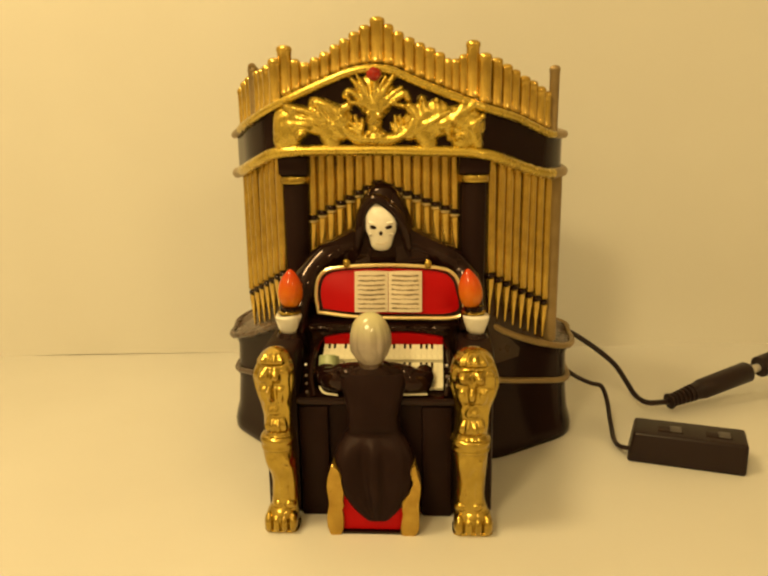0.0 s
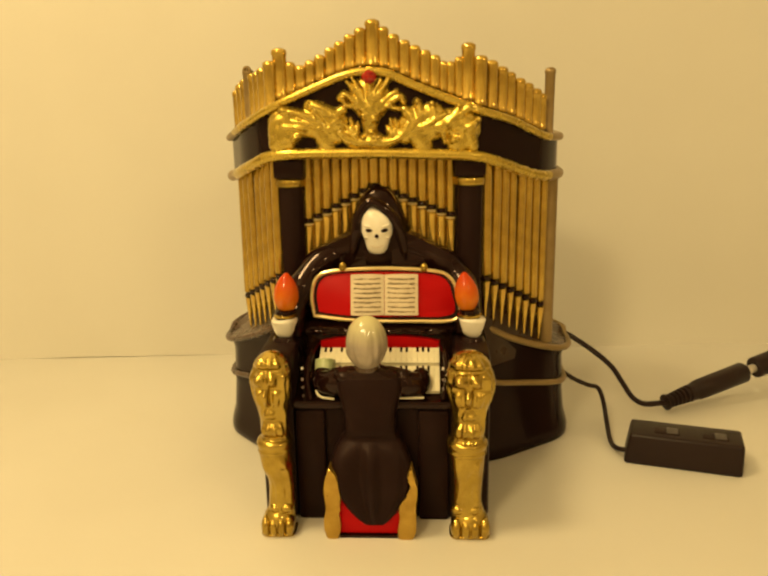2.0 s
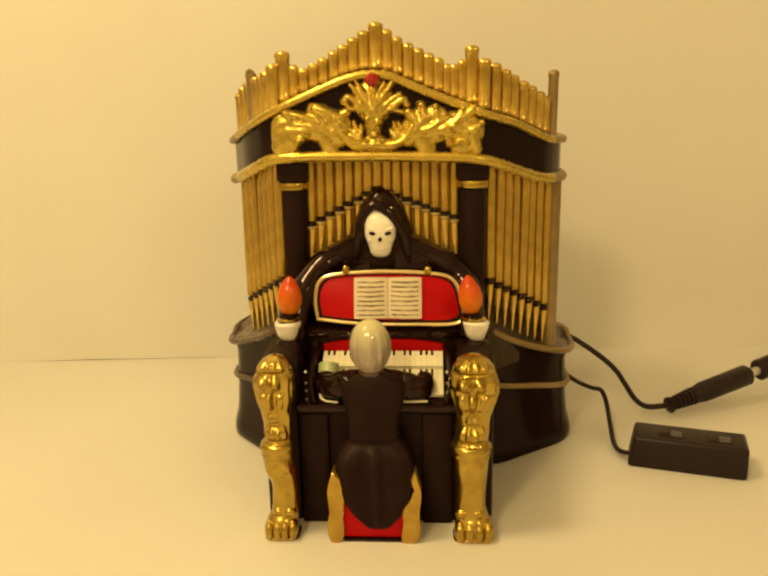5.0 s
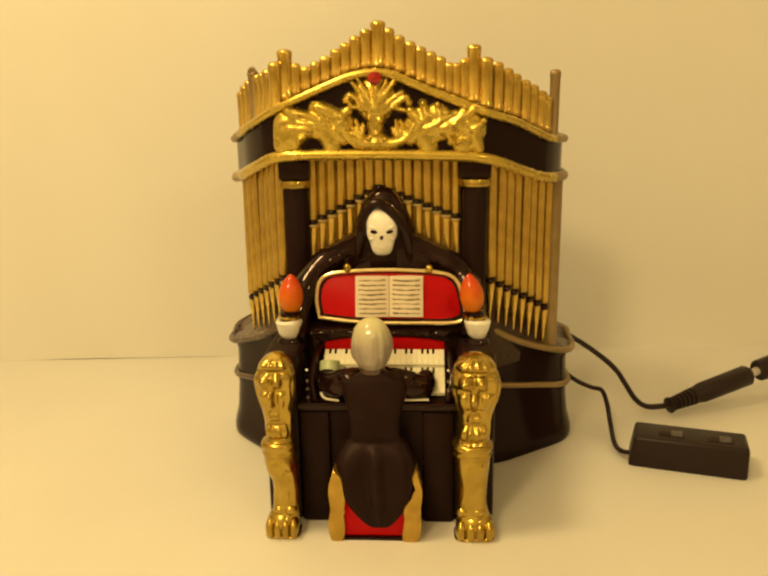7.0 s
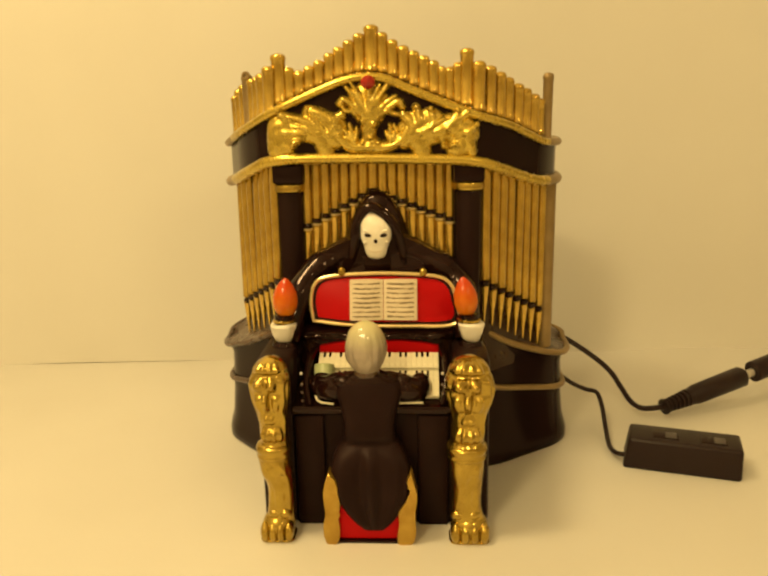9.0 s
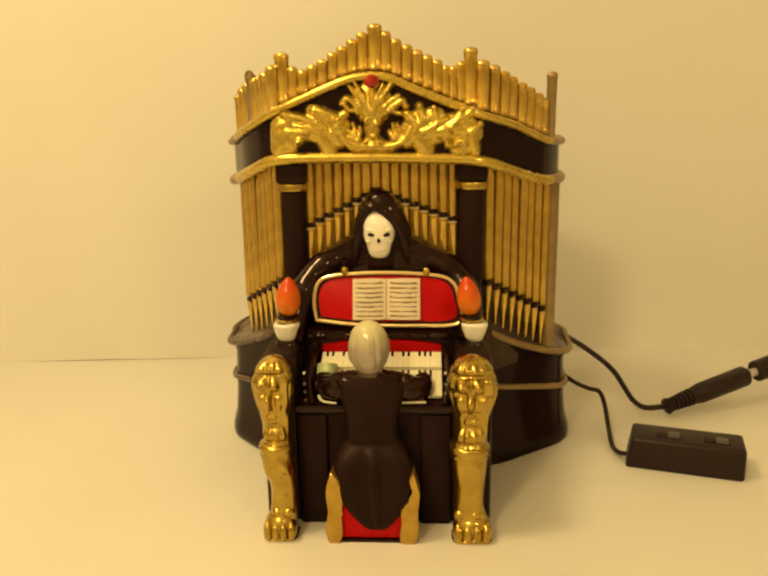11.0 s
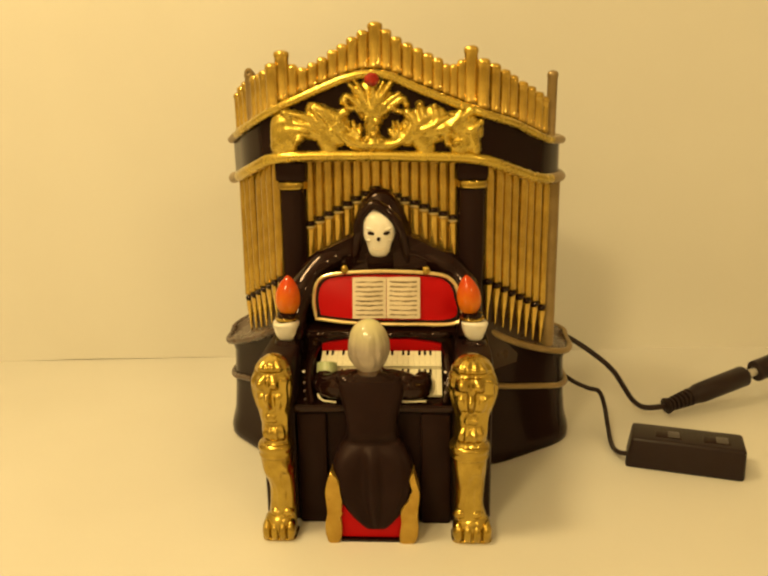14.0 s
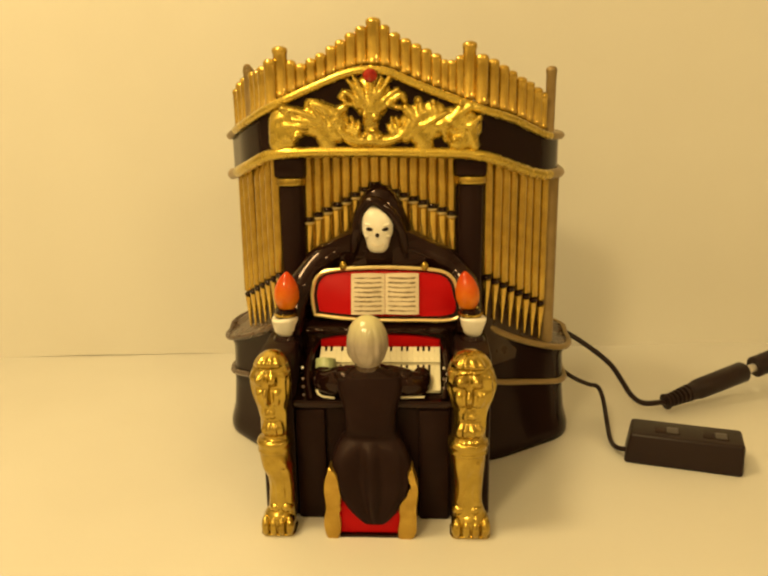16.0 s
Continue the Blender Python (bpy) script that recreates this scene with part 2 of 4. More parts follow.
def setting():
    at = pose(SEAM[0], SEAM[1], 0, 0, 0, SEAM[2])
    tagged(part("table_top", block(-0.44, -0.55, -0.022, 0.62, 0.05, 0.0, 0.0004), PAPER, None, at=at),
           "white card sheet covering the table top", "table top", kind="structure")
    # the board stands a hair above the card on one side, so that a thin dark gap shows
    bm = bmesh.new()
    low, n = [], 60
    for i in range(n + 1):
        x = -0.44 + 1.06 * i / n
        gap = -0.0004 + 0.00095 * math.exp(-((x + 0.20) / 0.045) ** 2) + 0.00055 * math.exp(-((x + 0.13) / 0.035) ** 2)
        low.append((x, max(-0.0003, gap)))
    outline = low + [(0.62, 1.1), (-0.44, 1.1)]
    slab(outline, 0.0, 0.006, bm)
    for v in bm.verts:          # the board is not quite flat
        v.co.y += (0.003 * math.exp(-((v.co.x - 0.205) / 0.022) ** 2) - 0.004 * math.exp(-((v.co.x - 0.26) / 0.03) ** 2)) * max(0.0, 1 - v.co.z / 0.06)
    tagged(part("wall_back", bm, BOARD, None, at=at), "plain white board standing behind the table", "wall", kind="structure")
    bm = bmesh.new()
    for x in (-0.38, 0.56):
        for y in (-0.49, -0.05):
            block(x - 0.025, y - 0.025, -0.74, x + 0.025, y + 0.025, -0.022, 0.003, bm)
    tagged(part("table_frame", bm, WOOD, None, at=at), "dark wooden table frame under the card", "table", kind="structure")
    for name, box in (("floor", (-1.15, -1.7, -0.80, 1.15, 0.6, -0.74)), ("ceiling", (-1.15, -1.7, 1.4, 1.15, 0.6, 1.46)),
                      ("wall_left", (-1.21, -1.7, -0.74, -1.15, 0.6, 1.4)), ("wall_right", (1.15, -1.7, -0.74, 1.21, 0.6, 1.4)),
                      ("wall_front", (-1.15, -1.76, -0.74, 1.15, -1.7, 1.4)), ("wall_far", (-1.15, 0.6, -0.74, 1.15, 0.66, 1.4))):
        tagged(part(name, block(*box), ROOM), "plain warm-toned " + name.split("_")[0] + " of the room", name.split("_")[0], kind="structure")


setting()

# ---- the organ ----
organ = thing("organ_figurine", "glazed black and gilt ceramic pipe organ figurine standing on white card", "figurine")

BASE = [(-0.046, 0.060), (0.0478, 0.060), (0.0885, 0.0889), (0.0885, 0.125), (-0.0783, 0.125), (-0.0783, 0.0943), (-0.0623, 0.0771)]


def shoulder(x, y):
    """Height of the base's sloping shoulder."""
    a = abs(x)
    t = max(0.0, min(1.0, (a - 0.046) / 0.040))
    return 0.0645 - 0.019 * (t * (1.45 - 0.45 * t)) + (0.002 if y > 0.11 else 0)


def band_height(x, y):
    t = max(0.0, min(1.0, (abs(x) - 0.050) / 0.036))
    return 0.0375 - 0.0095 * t


def build_base():
    outline = densify(rounded(BASE, 0.012, 6), 0.005)
    bm = loft(outline, [(0.0002, 0.0), (0.0009, 0.0008), (0.0010, 0.0036), (0.0004, 0.0068), (-0.0012, 0.0125), (-0.0022, lambda x, y: band_height(x, y) - 0.0050), (-0.0020, lambda x, y: band_height(x, y) - 0.0016),
                                (-0.0024, lambda x, y: band_height(x, y) + 0.0014), (-0.0028, lambda x, y: shoulder(x, y) - 0.0060), (-0.0018, lambda x, y: shoulder(x, y) - 0.0022),
                                (0.0002, lambda x, y: shoulder(x, y) - 0.0012), (-0.0006, lambda x, y: shoulder(x, y) + 0.0005),
                                (-0.006, lambda x, y: shoulder(x, y) + 0.0014), (-0.014, lambda x, y: shoulder(x, y) + 0.0022)])
    bm.normal_update()
    # upward faces turn brown to imitate the board mirrored in black glaze
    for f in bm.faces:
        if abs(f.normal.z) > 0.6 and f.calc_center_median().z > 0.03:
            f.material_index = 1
    part("base", bm, [BASE_BLACK, BROWN], organ, "black glazed stepped base, the reflection on its top painted brown", sharp=0.9)
    for z, off, r, label in ((shoulder, 0.0000, 0.0015, "dull gold rim along the sloping shoulder"), (band_height, -0.0014, 0.0014, "dull gold band")):
        pts = [(p[0], p[1], z(p[0], p[1])) for p in outset(outline, off)]
        rim = tube(pts, r, 8, closed=True)
        for f in rim.faces:                     # one end matches the brown put on the base top
            f.material_index = 1 if f.calc_center_median().x < -0.040 else 0
        part("rim", rim, [DULL_GOLD, BROWN], organ, label)


build_base()

# the case: wings swing back on both sides of a flat front
RA, RB = Vector((0.044, 0.055)), Vector((0.081, 0.088))
LA, LB = Vector((-0.043, 0.055)), Vector((-0.067, 0.093))
TOP = [(-0.0425, 0.0500), (0.0440, 0.0500), (0.0710, 0.0760), (0.0791, 0.0911), (0.0801, 0.118), (-0.0690, 0.118), (-0.0694, 0.0955), (-0.0570, 0.0670)]
LOW_LINE = [(-0.0690, 0.1272), (-0.0621, 0.1300), (-0.0549, 0.1336), (-0.0440, 0.1390), (-0.0340, 0.1402), (0.0000, 0.1401), (0.0360, 0.1389), (0.0437, 0.1376),
            (0.0546, 0.1333), (0.0639, 0.1293), (0.0706, 0.1276), (0.0800, 0.1268)]
HIGH_LINE = [(-0.0690, 0.1452), (-0.0566, 0.1514), (-0.0426, 0.1580), (-0.0350, 0.1614), (-0.0232, 0.1663), (-0.0135, 0.1702), (-0.0059, 0.1720), (0.0000, 0.1721),
             (0.0055, 0.1712), (0.0149, 0.1668), (0.0243, 0.1630), (0.0319, 0.1601), (0.0403, 0.1568), (0.0540, 0.1527), (0.0656, 0.1472), (0.0710, 0.1448), (0.0800, 0.1438)]


def along(line, x):
    """Height on a drawn line, its corners eased."""
    xs, zs = zip(*line)
    return float(np.mean(np.interp([x - 0.0018, x - 0.0009, x, x + 0.0009, x + 0.0018], xs, zs)))


def frieze_low(x, y=0):
    return along(LOW_LINE, x)


def frieze_high(x, y=0):
    return along(HIGH_LINE, x)


def build_case():
    core = [(-0.0405, 0.0575), (0.0430, 0.0575), (0.0460, 0.0590), (0.0735, 0.0845), (0.0770, 0.0930), (0.0780, 0.116), (-0.0660, 0.116), (-0.0655, 0.0960), (-0.0440, 0.0590)]
    part("case", loft(densify(core, 0.008), [(0, 0.046), (0, lambda x, y: frieze_low(x) + 0.002)]), CASE, organ, "dark brown case behind the pipes")
    outline = densify(rounded(TOP, 0.0085, 6), 0.003)
    part("frieze", loft(outline, [(-0.003, frieze_low), (0, lambda x, y: frieze_low(x) + 0.0008), (0, lambda x, y: frieze_high(x) - 0.0012),
                                  (-0.0006, lambda x, y: frieze_high(x) - 0.0004), (-0.0036, lambda x, y: frieze_high(x) - 0.0002)]),
         BASE_BLACK, organ, "black glazed gable frieze", sharp=0.45)
    for z, r, name in ((frieze_low, 0.0023, "cornice"), (lambda x, y: frieze_high(x, y) - 0.0008, 0.0017, "gable_moulding")):
        pts = [(p[0], p[1], z(p[0], p[1])) for p in outset(outline, 0.0010)]
        rail = tube(pts, r, 10, closed=True)
        for f in rail.faces:                    # the gilding is dull on the returns
            f.material_index = 1 if f.calc_center_median().y > 0.0765 else 0
        part(name, rail, [LEAF_GOLD, DULL_GOLD], organ, "rounded gilt moulding")

build_case()


def pipe(x, y, z0, z1, r, lip=True, foot=False, mat=None, name="pipe", plain=False):
    h = z1 - z0
    k = r * random.uniform(0.95, 1.05)
    if foot:
        prof = [(0.0004, 0), (k * 0.45, h * 0.35), (k * 0.9, h * 0.8), (k, h - 0.0008), (k * 1.05, h - 0.0004), (k * 0.8, h)]
    elif plain:
        prof = [(k, 0), (k, h - 0.0016), (k * 1.06, h - 0.0010), (k * 0.95, h - 0.0003), (k * 0.6, h)]
    elif lip:
        prof = [(k * 0.5, 0), (k * 1.0, 0.0004), (k * 1.16, 0.0012), (k * 1.1, 0.0020), (k * 0.98, 0.0027), (k, h - 0.0030), (k * 1.10, h - 0.0025), (k * 1.12, h - 0.0017), (k * 1.0, h - 0.0008), (k * 0.6, h - 0.0002), (k * 0.2, h)]
    else:
        prof = [(k * 0.8, 0), (k * 1.04, 0.0004), (k, 0.0012), (k, h)]
    shape = lathe(prof, 16, 1, 0.85, power=2.4) if lip and not (foot or plain) else lathe(prof, 14)
    ob = part(name, shape, mat or PIPE_GOLD, organ, at=pose(x, y, z0, random.uniform(-0.3, 0.3), random.uniform(-0.5, 0.5), 0))
    return ob


CREST = [(-0.0374, 0.1810, 0.0026), (-0.0333, 0.1757, 0.0020), (-0.0293, 0.1744, 0.0020), (-0.0253, 0.1762, 0.0019), (-0.0214, 0.1782, 0.0020), (-0.0173, 0.1808, 0.0020),
         (-0.0134, 0.1830, 0.0019), (-0.0095, 0.1855, 0.0020), (-0.0053, 0.1879, 0.0021), (-0.0006, 0.1909, 0.0026), (0.0038, 0.1881, 0.0020), (0.0078, 0.1853, 0.0020),
         (0.0119, 0.1830, 0.0020), (0.0160, 0.1810, 0.0020), (0.0200, 0.1791, 0.0020), (0.0238, 0.1772, 0.0019), (0.0271, 0.1749, 0.0016), (0.0301, 0.1747, 0.0016),
         (0.0333, 0.1763, 0.0017), (0.0368, 0.1815, 0.0025)]
CREST_RIGHT = [(-0.0034, 0.1766), (0.0029, 0.1749), (0.0086, 0.1726), (0.0136, 0.1705), (0.0193, 0.1681), (0.0243, 0.1662), (0.0292, 0.1639), (0.0330, 0.1619)]
CREST_LEFT = [(-0.0033, 0.1762), (0.0040, 0.1738), (0.0098, 0.1726), (0.0152, 0.1721), (0.0262, 0.1700), (0.0315, 0.1682), (0.0366, 0.1656)]


def mouth(x, y, z, r):
    bm = bmesh.new()
    blob(bm, (0, 0, 0), (r * 0.95, r * 0.9, 0.00125), u=12, v=8)
    part("pipe_mouth", bm, BLACK, organ, "dark glazed mouth between two pipes", at=pose(x, y, z))


def build_pipes():
    # over the gable
    for x, z, r in CREST:
        pipe(x, 0.0548, frieze_high(x) + 0.0008, z, r * 1.05)
    # the pipes stand in relief on one solid back, coloured as gap shade
    xs = [x for x, _, _ in CREST]
    top = [(x, z - 0.0030) for x, z, _ in CREST]
    part("pipe_back", slab([(xs[0], 0.150), (xs[-1], 0.150)] + top[::-1], 0.0554, 0.0600), BROWN, organ, "solid back of the pipe crest, browned for the shade between pipes")
    for a, b, end, z0, z1 in ((RA, RB, 0.0335, 0.1735, 0.1605), (LA, LB, 0.0370, 0.1735, 0.1640)):
        d = (b - a).normalized()
        inward = Vector((-d.y, d.x)) if d.x > 0 else Vector((d.y, -d.x))
        p, q = a + inward * 0.0022, a + d * end + inward * 0.0022
        bm = bmesh.new()
        ring = [bm.verts.new((v.x + inward.x * k, v.y + inward.y * k, z)) for k in (0, 0.003) for v, z in ((p, 0.140), (q, 0.128), (q, z1), (p, z0))]
        bm.faces.new(ring[:4]), bm.faces.new(ring[4:][::-1])
        for k in range(4):
            bm.faces.new((ring[k], ring[(k + 1) % 4], ring[4 + (k + 1) % 4], ring[4 + k]))
        # the wing backs carry the same painted gap shade
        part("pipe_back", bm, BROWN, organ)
    # over the wings
    d = (RB - RA).normalized()
    for u, z in CREST_RIGHT:
        p = RA + d * u
        pipe(p.x, p.y + 0.001, frieze_high(p.x) + 0.0006, z, 0.0024)
    p = RA + d * 0.0384
    pipe(p.x, p.y + 0.001, frieze_high(p.x) - 0.002, 0.1724, 0.0021, name="end_post", mat=DULL_GOLD)
    d = (LB - LA).normalized()
    for u, z in CREST_LEFT:
        p = LA + d * u
        pipe(p.x, p.y + 0.001, frieze_high(p.x) - 0.001, z, 0.0024)
    p = LA + d * 0.0209
    pipe(p.x, p.y, frieze_high(p.x) - 0.003, 0.1740, 0.0021, name="end_post", mat=DULL_GOLD)
    eye = [(p.x + 0.0013 * math.cos(a), p.y - 0.0022, 0.1732 + 0.0013 * math.sin(a)) for a in np.linspace(0, math.tau, 14)[:-1]]
    part("eyelet", tube(eye, 0.0006, 6, closed=True), DULL_GOLD, organ, "small dull gold eyelet")
    # centre panel, in two rows parted by dark mouths
    def cut_line(x):
        return 0.1268 - (0.52 if x < -0.0010 else 0.385) * abs(x + 0.0010)
    n = 16
    for i in range(n):
        x = -0.0284 + 0.0586 * i / (n - 1)
        cut = cut_line(x)
        pipe(x, 0.0558, cut + 0.0006, 0.1396, 0.00196, lip=False)
        pipe(x, 0.0555, 0.086, cut - 0.0014, 0.00196, plain=True)
        mouth(x, 0.0548, cut - 0.0002, 0.0017)
        # a pale ring paints the glint on each lower pipe top
        part("pipe_glint_rim", lathe([(0.0019, 0), (0.0022, 0.0003), (0.0022, 0.0008), (0.0016, 0.0011)], 12), PALE_GOLD, organ, at=pose(x, 0.0552, cut - 0.0022))
    # brown ground behind them, its colour standing in for shade in the gaps
    edge = [(x, cut_line(x)) for x in np.linspace(-0.0302, 0.0322, 27)]
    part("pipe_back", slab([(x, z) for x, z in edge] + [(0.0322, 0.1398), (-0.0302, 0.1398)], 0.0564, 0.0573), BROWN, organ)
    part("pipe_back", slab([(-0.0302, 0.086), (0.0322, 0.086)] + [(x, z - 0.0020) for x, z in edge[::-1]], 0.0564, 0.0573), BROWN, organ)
    # wing panels
    for a, b, n, us, cuts, r in ((RA, RB, 8, (0.0012, 0.0366), (0.0876, 0.0697), 0.00215), (LA, LB, 7, (-0.003, 0.0390), (0.0895, 0.0722), 0.0021)):
        d = (b - a).normalized()
        for i in range(n):
            t = i / (n - 1)
            p = a + d * (us[0] + (us[1] - us[0]) * t)
            cut = cuts[0] + (cuts[1] - cuts[0]) * t
            pipe(p.x, p.y + 0.0012, cut + 0.0008, frieze_low(p.x) + 0.001, r, lip=False)
            pipe(p.x, p.y + 0.0012, max(shoulder(p.x, p.y) - 0.001, cut - 0.0175), cut - 0.0014, r * 0.92, foot=True)
            mouth(p.x, p.y - 0.0002, cut - 0.0004, r * 0.9)
    p = RA + (RB - RA).normalized() * 0.0415
    part("end_pilaster", lathe([(0.0034, 0.050), (0.0034, 0.1270)], 16, centre=(p.x, p.y + 0.0024, 0)), DULL_GOLD, organ, "plain dull gold edge of the wing")


build_pipes()


def build_columns():
    for x in (-0.0353, 0.0378):
        prof = [(0.0052, 0.060), (0.0054, 0.075), (0.0056, 0.1255), (0.0050, 0.1268)]
        col = part("column", lathe(prof, 20, centre=(x, 0.0555, 0)), BASE_BLACK, organ, "black glazed column")
        part("capital", lathe([(0.0052, 0.1262), (0.0063, 0.1270), (0.0066, 0.1283), (0.0062, 0.1296), (0.0052, 0.1302)], 20, centre=(x, 0.0550, 0)),
             GOLD, col, "gilt ring capital")
        part("impost", block(x - 0.0062, 0.0500, 0.1300, x + 0.0062, 0.0600, 0.1380, 0.0012), BASE_BLACK, col)


build_columns()


# ---- gilt ornament on the gable ----
def relief(u, v):
    """From the drawing grid of the ornament to x and z."""
    return -0.0001 + (u - 690) * 0.0000636, 0.1533 - (v - 345) * 0.0000623 - (u - 690) * 0.0000012


class Casting:
    """A soft cast relief: rounded strokes melted together on a fine grid."""

    def __init__(self, u0, v0, u1, v1, step=3.6):
        self.u, self.v = np.meshgrid(np.arange(u0, u1, step), np.arange(v0, v1, step), indexing="ij")
        self.h = np.zeros_like(self.u)

    def stroke(self, height, w0, w1, *pts):
        line = spline([(a, b, 0) for a, b in pts], 9) if len(pts) > 2 else [Vector((*pts[0], 0)).lerp(Vector((*pts[1], 0)), k / 8) for k in range(9)]
        n = len(line)
        f = np.zeros_like(self.h)
        for k, p in enumerate(line):
            s = k / (n - 1)
            w = 1.18 * (w0 + (w1 - w0) * s) * (1 + 0.10 * math.sin(s * 9 + pts[0][0]))
            d = ((self.u - p.x) ** 2 + (self.v - p.y) ** 2) / w ** 2
            f = np.maximum(f, height * 0.001 * (0.72 + 0.28 * math.sin(math.pi * (0.25 + 0.6 * s))) * np.sqrt(np.clip(1 - d, 0, 1)))
        self.h = (self.h ** 5 + f ** 5) ** 0.2

    def mesh(self, back=0.0502):
        h = self.h
        for _ in range(2):
            g = np.pad(h, 1, mode="edge")
            h = (g[1:-1, 1:-1] * 4 + g[:-2, 1:-1] + g[2:, 1:-1] + g[1:-1, :-2] + g[1:-1, 2:]) / 8
        inside = h > 0.00025
        bm = bmesh.new()
        verts = {}
        nu, nv = h.shape
        for a in range(nu - 1):
            for b in range(nv - 1):
                if inside[a, b] or inside[a + 1, b] or inside[a, b + 1] or inside[a + 1, b + 1]:
                    ring = []
                    for c in ((a, b), (a, b + 1), (a + 1, b + 1), (a + 1, b)):
                        if c not in verts:
                            x, z = relief(self.u[c], self.v[c])
                            verts[c] = bm.verts.new((x, back - (h[c] if inside[c] else -0.0004), z))
                        ring.append(verts[c])
                    bm.faces.new(ring)
        return bm


def build_ornament():
    # palmette and bowl in the middle
    c = Casting(440, 60, 930, 540)
    c.stroke(3.55, 78, 100, (670, 290), (670, 200))
    c.stroke(4.2, 30, 16, (655, 300), (592, 190), (530, 122))
    c.stroke(4.0, 22, 12, (650, 270), (605, 160), (560, 95))
    c.stroke(3.9, 26, 22, (640, 300), (575, 232), (515, 195), (488, 222))
    c.stroke(4.4, 32, 20, (670, 300), (670, 210), (670, 120))
    c.stroke(4.2, 30, 16, (690, 300), (730, 190), (782, 108))
    c.stroke(4.0, 22, 12, (682, 270), (708, 165), (735, 105))
    c.stroke(4.0, 28, 16, (705, 300), (765, 222), (832, 175))
    c.stroke(3.7, 26, 20, (715, 300), (790, 246), (852, 205), (872, 238))
    c.stroke(3.8, 19, 15, (500, 222), (522, 262), (560, 268), (578, 286))
    c.stroke(3.8, 19, 13, (770, 268), (840, 284), (915, 296))
    c.stroke(4.4, 17, 15, (792, 252), (800, 258))
    c.stroke(4.4, 16, 15, (840, 282), (848, 286))
    c.stroke(3.55, 44, 46, (665, 300), (665, 390), (668, 465))
    c.stroke(4.9, 26, 24, (690, 345), (704, 342))
    c.stroke(4.8, 17, 15, (626, 322), (634, 345))
    c.stroke(4.0, 27, 38, (455, 375), (485, 438), (560, 486), (668, 490))
    c.stroke(4.0, 27, 38, (905, 370), (868, 440), (785, 484), (668, 490))
    c.stroke(4.7, 17, 15, (618, 455), (630, 462))
    c.stroke(4.7, 17, 15, (725, 455), (716, 462))
    c.stroke(4.6, 15, 14, (668, 428), (690, 424))
    orn = part("ornament", c.mesh(), LEAF_GOLD, organ, "gilt acanthus scrollwork with a palmette", sharp=3)
    # little leaves in the two eyes
    c = Casting(480, 320, 640, 500, 3.0)
    c.stroke(3.6, 30, 11, (578, 478), (562, 400), (545, 345))
    c.stroke(3.4, 24, 11, (570, 450), (528, 400), (500, 372))
    c.stroke(3.2, 18, 9, (580, 450), (592, 400), (588, 362))
    c.stroke(3.4, 20, 12, (580, 470), (540, 440), (505, 420))
    part("leaf", c.mesh(), LEAF_GOLD, orn, sharp=3)
    c = Casting(740, 320, 920, 500, 3.0)
    c.stroke(3.6, 28, 10, (800, 482), (798, 410), (792, 342))
    c.stroke(3.4, 24, 10, (805, 450), (832, 390), (818, 345))
    c.stroke(3.8, 20, 11, (815, 478), (868, 428), (905, 372))
    c.stroke(3.4, 18, 9, (822, 450), (858, 405), (872, 360))
    c.stroke(3.2, 18, 9, (796, 450), (775, 410), (768, 388))
    part("leaf", c.mesh(), LEAF_GOLD, orn, sharp=3)
    # acanthus to one side
    c = Casting(20, 230, 530, 560)
    c.stroke(3.55, 84, 82, (440, 385), (330, 380), (210, 375), (125, 380))
    c.stroke(3.55, 60, 46, (400, 330), (340, 300), (305, 275))
    c.stroke(4.3, 46, 26, (470, 380), (415, 305), (318, 258))
    c.stroke(3.8, 42, 30, (462, 460), (432, 400), (446, 325), (500, 288))
    c.stroke(4.6, 22, 15, (405, 405), (352, 338), (300, 268))
    c.stroke(4.5, 30, 22, (345, 365), (235, 315), (120, 292))
    c.stroke(4.3, 21, 15, (345, 404), (255, 368), (188, 362))
    c.stroke(4.0, 19, 14, (270, 406), (200, 396), (132, 394))
    c.stroke(3.6, 24, 16, (150, 320), (128, 288), (112, 262))
    c.stroke(3.2, 36, 26, (170, 330), (75, 365), (58, 440))
    c.stroke(3.55, 70, 58, (130, 400), (104, 455), (96, 500))
    c.stroke(3.4, 46, 38, (235, 405), (182, 450), (160, 505))
    c.stroke(5.0, 22, 18, (226, 452), (196, 466), (192, 488))
    c.stroke(3.55, 66, 48, (388, 410), (386, 470), (392, 512))
    c.stroke(4.2, 18, 12, (420, 420), (430, 380), (468, 350))
    part("acanthus_scroll", c.mesh(), LEAF_GOLD, orn, sharp=3)
    # and to the other
    c = Casting(840, 200, 1370, 560)
    c.stroke(3.55, 86, 80, (930, 395), (1050, 380), (1180, 365), (1250, 400))
    c.stroke(3.55, 56, 50, (950, 330), (1020, 310), (1070, 300))
    c.stroke(3.8, 38, 30, (880, 460), (925, 400), (915, 330), (880, 290))
    c.stroke(3.9, 46, 24, (935, 400), (978, 330), (958, 242))
    c.stroke(4.0, 34, 18, (1000, 400), (1056, 335), (1046, 252))
    c.stroke(4.7, 25, 16, (975, 398), (1055, 352), (1130, 312))
    c.stroke(4.2, 42, 30, (1085, 400), (1175, 345), (1268, 275))
    c.stroke(3.8, 36, 22, (1140, 360), (1190, 310), (1212, 262))
